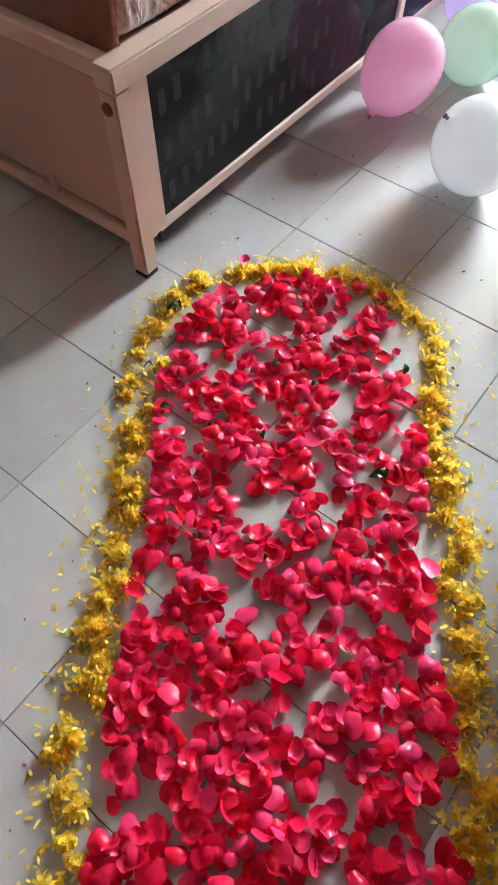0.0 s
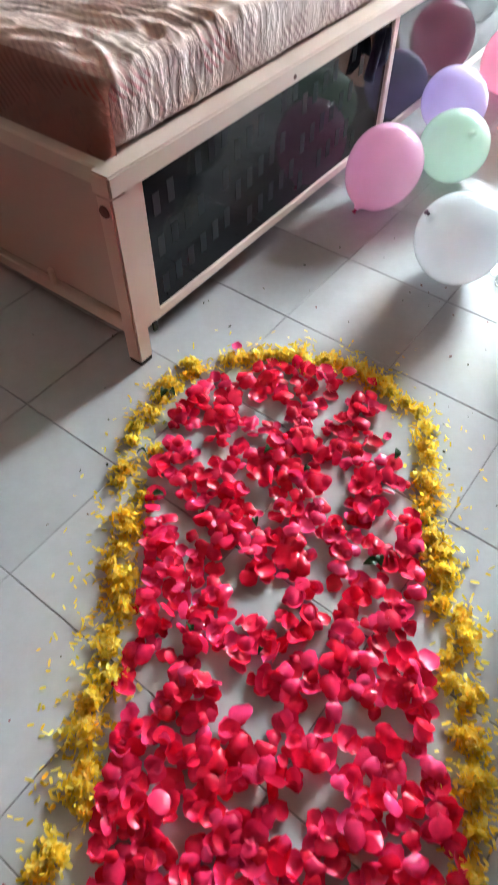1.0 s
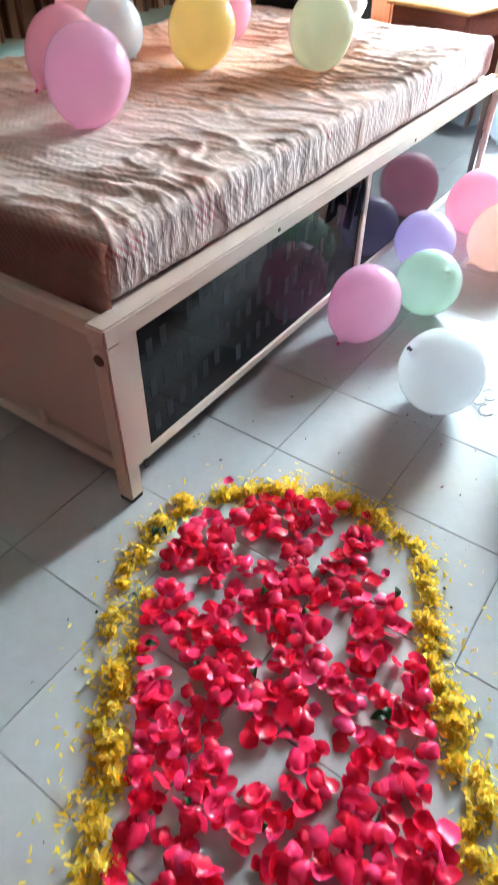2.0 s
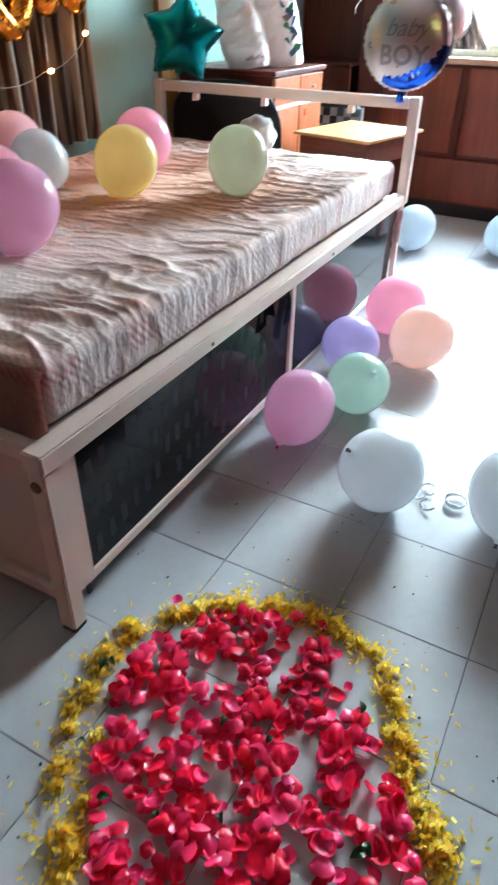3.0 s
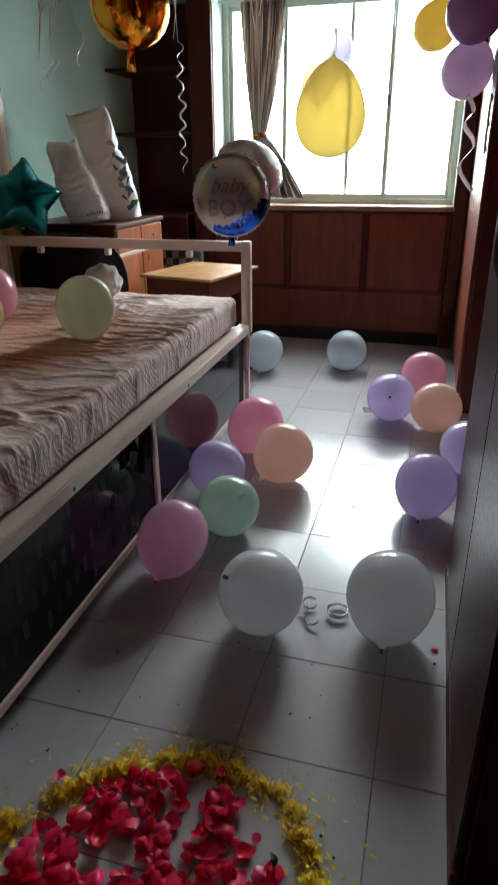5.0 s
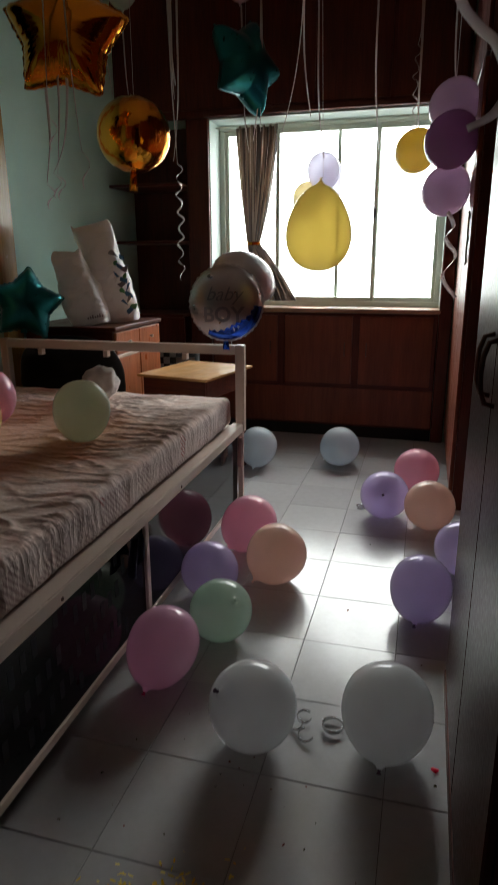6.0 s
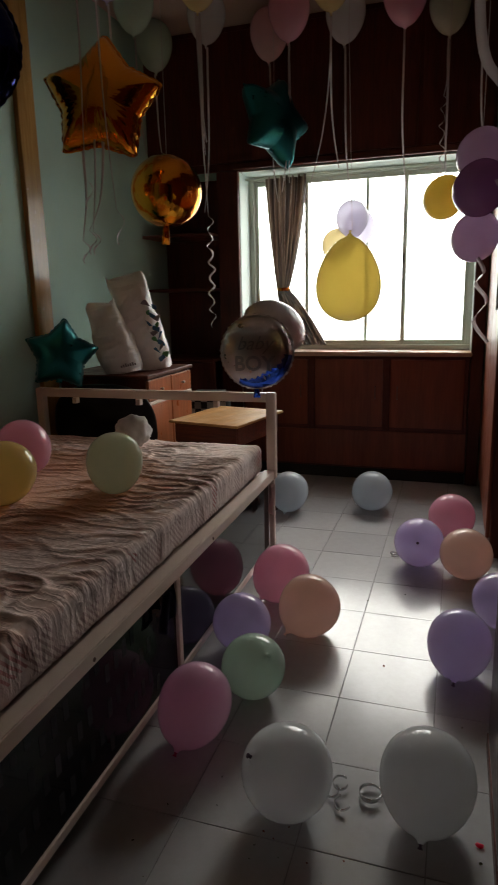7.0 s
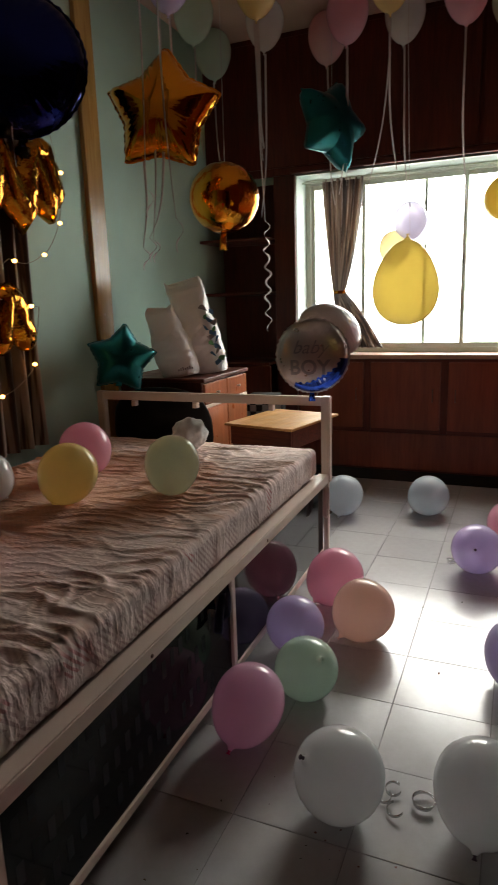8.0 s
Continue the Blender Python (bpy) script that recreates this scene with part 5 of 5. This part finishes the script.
class Bits:
    def __init__(self):
        self.v, self.f = [], []

    def add(self, verts, faces):
        n = len(self.v)
        self.v += [tuple(p) for p in verts]
        self.f += [tuple(i + n for i in q) for q in faces]

    def make(self, name, material, label, category, smooth=True):
        me = bpy.data.meshes.new(name)
        me.from_pydata(self.v, [], self.f)
        me.materials.append(material)
        me.polygons.foreach_set("use_smooth", [smooth] * len(me.polygons))
        return tagged(new(name, me), label, category, kind="stuff")


def petal_shape(size, cup, rnd):
    """A rose petal: broad rounded tip, narrower foot, a deep smooth cup that lies either way up, rim curled back."""
    rings, seg = 4, 14
    verts, faces = [Vector((0, 0, 0))], []
    wob = rnd.uniform(0, 6.28, 3)
    side = -1 if rnd.random() < 0.42 else 1
    for k in range(1, rings + 1):
        u = k / rings
        for j in range(seg):
            a = 2 * math.pi * j / seg
            r = size * 0.5 * (u ** 0.9) * (1 + 0.10 * math.sin(a) + 0.13 * math.sin(2 * a + wob[0]) + 0.07 * math.sin(3 * a + wob[2]) + 0.045 * math.sin(5 * a + wob[1]))
            if math.sin(a) < -0.6:
                r *= 0.84
            z = side * cup * size * u * u * (0.75 + 0.45 * abs(math.cos(a + wob[2])) + 0.2 * math.sin(a + wob[1]))
            if k == rings:
                z += cup * size * (0.32 * math.sin(3 * a + wob[0]) + 0.18 * math.sin(5 * a + wob[1]) - 0.12 * side)
                r *= 0.95
            verts.append(Vector((r * math.cos(a) * 0.98, r * math.sin(a) * 1.05, z)))
    for j in range(seg):
        jj = (j + 1) % seg
        faces.append((0, 1 + j, 1 + jj))
        for k in range(rings - 1):
            p, q = 1 + k * seg, 1 + (k + 1) * seg
            faces.append((p + j, q + j, q + jj, p + jj))
    return verts, faces


def scatter(bits, x, y, z, verts, faces, tilt, rnd):
    q = Matrix.Rotation(rnd.uniform(0, 6.28), 3, "Z") @ Matrix.Rotation(rnd.normal(0, tilt), 3, "X") @ Matrix.Rotation(rnd.normal(0, tilt), 3, "Y")
    vs = [q @ v for v in verts]
    lo = min(v.z for v in vs)
    bits.add([(v.x + x, v.y + y, v.z - lo + z) for v in vs], faces)


# bare patches in the red: along, across, half-lengths
GAPS = ((0.970, -0.039, 0.038, 0.062), (0.764, 0.123, 0.075, 0.030), (0.523, -0.046, 0.048, 0.052), (0.674, 0.198, 0.026, 0.044), (0.530, 0.106, 0.024, 0.026), (0.313, 0.137, 0.026, 0.030),
        (0.148, 0.035, 0.034, 0.014), (0.148, -0.132, 0.044, 0.020), (0.333, 0.062, 0.030, 0.020), (0.587, -0.076, 0.050, 0.022), (0.155, 0.183, 0.026, 0.014), (0.077, 0.073, 0.040, 0.026),
        (0.248, 0.217, 0.020, 0.015), (0.040, 0.109, 0.036, 0.018), (0.37, -0.215, 0.05, 0.035), (0.72, -0.215, 0.03, 0.03), (0.90, 0.10, 0.02, 0.04), (0.85, -0.12, 0.022, 0.03))
rose = Bits()
spots = []
tries = 0
while len(spots) < 1560 and tries < 60000:
    tries += 1
    s, w = rp.uniform(-0.30, 1.13), rp.uniform(-0.255, 0.265)
    if s > 0.86 and ((s - 0.86) / 0.262) ** 2 + (w / 0.25) ** 2 > 1:
        continue
    if any(((s - a) / c) ** 2 + ((w - b) / d) ** 2 < 0.85 for a, b, c, d in GAPS):
        continue
    lump = noise.noise(Vector((s * 15, w * 15, 3.3)))
    if lump < -0.24 and rp.random() < 0.86:
        continue
    near = sum(1 for a, b in spots if (a - s) ** 2 + (b - w) ** 2 < 0.00018)
    if near > 1:
        continue
    spots.append((s, w))
for s, w in spots:
    near = sum(1 for a, b in spots if (a - s) ** 2 + (b - w) ** 2 < 0.0006)
    x, y = lane(s, w)
    vs, fs = petal_shape(rp.uniform(0.021, 0.042), rp.uniform(0.05, 0.26), rp)
    scatter(rose, x, y, 0.0005 + rp.uniform(0, 0.0022) * near, vs, fs, 0.16 if rp.random() < 0.8 else 0.5, rp)
for s, w in ((1.164, -0.102), (0.363, -0.258), (0.355, -0.245), (0.312, -0.235), (1.02, 0.215), (-0.08, -0.26), (0.98, 0.23), (1.10, 0.06), (1.09, 0.16), (1.06, 0.215)):
    x, y = lane(s, w)
    vs, fs = petal_shape(rp.uniform(0.028, 0.038), 0.2, rp)
    scatter(rose, x, y, 0.010, vs, fs, 0.2, rp)
for x, y, k in ((1.018, 1.32, 0.02), (0.18, -0.02, 0.018), (0.55, 0.02, 0.012)):
    vs, fs = petal_shape(k, 0.2, rp)
    scatter(rose, x, y, 0.0005, vs, fs, 0.2, rp)
rose.make("rose_petals", M["rose"], "crimson rose petals strewn in a lane on the tiles", "petals")

gold = Bits()


def floret(bits, x, y, z, ln, wd, rnd, tilt):
    n = 3
    curl = rnd.uniform(-0.7, 1.5)
    verts, faces = [], []
    for k in range(n + 1):
        u = k / n
        wk = wd * (0.45 + 0.9 * math.sin(0.5 + 2.1 * u))
        zz = ln * 0.45 * curl * u * u
        verts += [Vector((-wk / 2, ln * (u - 0.5), zz)), Vector((wk / 2, ln * (u - 0.5), zz + 0.25 * wk))]
        if k:
            a = 2 * k - 2
            faces.append((a, a + 1, a + 3, a + 2))
    scatter(bits, x, y, z, verts, faces, tilt, rnd)


clump = [((k + rp.uniform(0, 0.8)) / 92, rp.normal(0, 0.017), rp.uniform(0.45, 1.1) + 0.6 * rp.random() ** 3) for k in range(92)]
for u0, off, size in clump:
    s, w = edge(u0)
    for _ in range(int(120 * size)):
        a, r = rp.uniform(0, 6.28), abs(rp.normal(0, 0.0150 * size))
        x, y = lane(s + r * math.cos(a), w + off + r * math.sin(a))
        floret(gold, x, y, max(0.0005, (0.013 * size - 0.45 * r) * rp.uniform(0.1, 1)), rp.uniform(0.009, 0.016), rp.uniform(0.0032, 0.0062), rp, 0.5)
for _ in range(1000):
    s, w = edge(rp.uniform(0, 1))
    x, y = lane(s + rp.normal(0, 0.020), w + rp.normal(0, 0.020))
    floret(gold, x, y, rp.uniform(0.0005, 0.006), rp.uniform(0.008, 0.014), rp.uniform(0.0025, 0.0048), rp, 0.45)
for _ in range(620):
    s, w = edge(rp.uniform(0, 1))
    k = abs(rp.normal(0, 0.042)) * (1.3 if w > 0 else 1.0)
    g = 1 + k / 0.29
    x, y = lane(s if abs(s) < 0.86 else 0.86 + (s - 0.86) * g, w * g)
    floret(gold, x, y, 0.0006, rp.uniform(0.008, 0.014), rp.uniform(0.002, 0.0042), rp, 0.25)
gold.make("marigold_petals", M["marigold"], "yellow marigold petals heaped as a border round the roses", "petals")


def leaf(ln, wd):
    verts, faces = [], []
    n = 6
    for k in range(n + 1):
        u = k / n
        w = wd * math.sin(math.pi * u) ** 0.8 * (1.1 - 0.3 * u)
        y = ln * (u - 0.5)
        z = 0.012 * math.sin(math.pi * u)
        verts += [Vector((-w / 2, y, z + 0.25 * w)), Vector((0, y, z)), Vector((w / 2, y, z + 0.25 * w))]
        if k:
            a = 3 * k - 3
            faces += [(a, a + 1, a + 4, a + 3), (a + 1, a + 2, a + 5, a + 4)]
    return verts, faces


for k, (x, y, ln) in enumerate(((0.523, 0.510, 0.030), (0.829, 0.423, 0.034), (0.840, 0.436, 0.028), (0.411, 0.292, 0.030), (0.233, 0.503, 0.034), (0.252, 0.515, 0.028), (0.607, 0.359, 0.026), (0.740, 0.669, 0.026),
                                (0.639, 0.119, 0.028), (0.508, 0.312, 0.024), (0.314, 0.348, 0.024), (0.614, 0.525, 0.022), (0.763, 0.161, 0.016))):
    b = Bits()
    vs, fs = leaf(ln, ln * 0.55)
    scatter(b, x, y, 0.010, vs, fs, 0.35, rp)
    me = bpy.data.meshes.new("leaf")
    me.from_pydata(b.v, [], b.f)
    me.materials.append(M["leaf"])
    tagged(new("leaf", me), "dark green rose leaf among the petals", "leaf", "rose leaves")

scraps = Bits()
for _ in range(75):
    s, w = rp.uniform(-0.2, 1.45), rp.choice((-1, 1)) * (0.33 + abs(rp.normal(0, 0.14)))
    if rp.random() < 0.3:
        s, w = 1.2 + abs(rp.normal(0, 0.25)), rp.uniform(-0.4, 0.5)
    x, y = lane(s, w)
    vs, fs = petal_shape(rp.uniform(0.003, 0.007), 0.3, rp)
    scatter(scraps, x, y, 0.0005, vs, fs, 0.4, rp)
for x, y in ((0.700, 1.017), (1.02, 1.27), (0.72, 2.02), (0.60, 2.5), (0.75, 2.6), (0.66, 3.2), (0.98, 1.75), (0.21, 0.78), (0.19, 0.95), (0.22, 1.1)):
    vs, fs = petal_shape(0.008, 0.3, rp)
    scatter(scraps, x, y, 0.0005, vs, fs, 0.4, rp)
scraps.make("flower_scraps", M["speck"], "tiny dark leaf and petal scraps on the tiles", "scraps")

# curled silver ribbon ends on the floor
for k, (x, y, r, turns) in enumerate(((0.752, 1.405, 0.030, 1.9), (0.672, 1.42, 0.022, 0.8), (0.690, 1.352, 0.024, 0.6), (0.655, 1.385, 0.018, 0.7), (0.664, 3.03, 0.022, 1.4))):
    n = int(26 * turns) + 4
    pts = [(x + r * math.cos(2 * math.pi * turns * j / n + k) * (1 - 0.1 * j / n), y + r * math.sin(2 * math.pi * turns * j / n + k), 0.004 + 0.004 * j / n + 0.004 * (1 + math.sin(5 * j / n + k))) for j in range(n + 1)]
    tagged(part("ribbon", strip(pts, 0.007, (0, 0, 1)), M["ribbon_silver"], smooth=True), "curled silver ribbon end on the floor", "ribbon", "floor ribbons")

# ---- floor tiles ----
def tile_mesh(e=0.2986):
    bm = bmesh.new()
    bmesh.ops.create_cube(bm, size=1)
    for v in bm.verts:
        v.co = Vector((v.co.x * e, v.co.y * e, (v.co.z - 0.5) * 0.008))
    top = [ed for ed in bm.edges if all(v.co.z > -1e-6 for v in ed.verts)]
    bmesh.ops.bevel(bm, geom=top, offset=0.0012, segments=1, affect="EDGES")
    me = bpy.data.meshes.new("tile")
    bm.to_mesh(me)
    bm.free()
    me.materials.append(M["tile"])
    return me


tm = tile_mesh()
rt = random.Random(21)
for i in range(-5, 6):
    for j in range(-7, 16):
        if -1.28 < i * 0.3 + 0.15 and -1.95 < j * 0.3:
            ob = new("tile", tm)
            ob.parent = floor
            ob.matrix_basis = pose(i * 0.3 + 0.15, j * 0.3 + 0.15, rt.uniform(-0.0006, 0), rt.uniform(-0.06, 0.06), rt.uniform(-0.06, 0.06), 0)
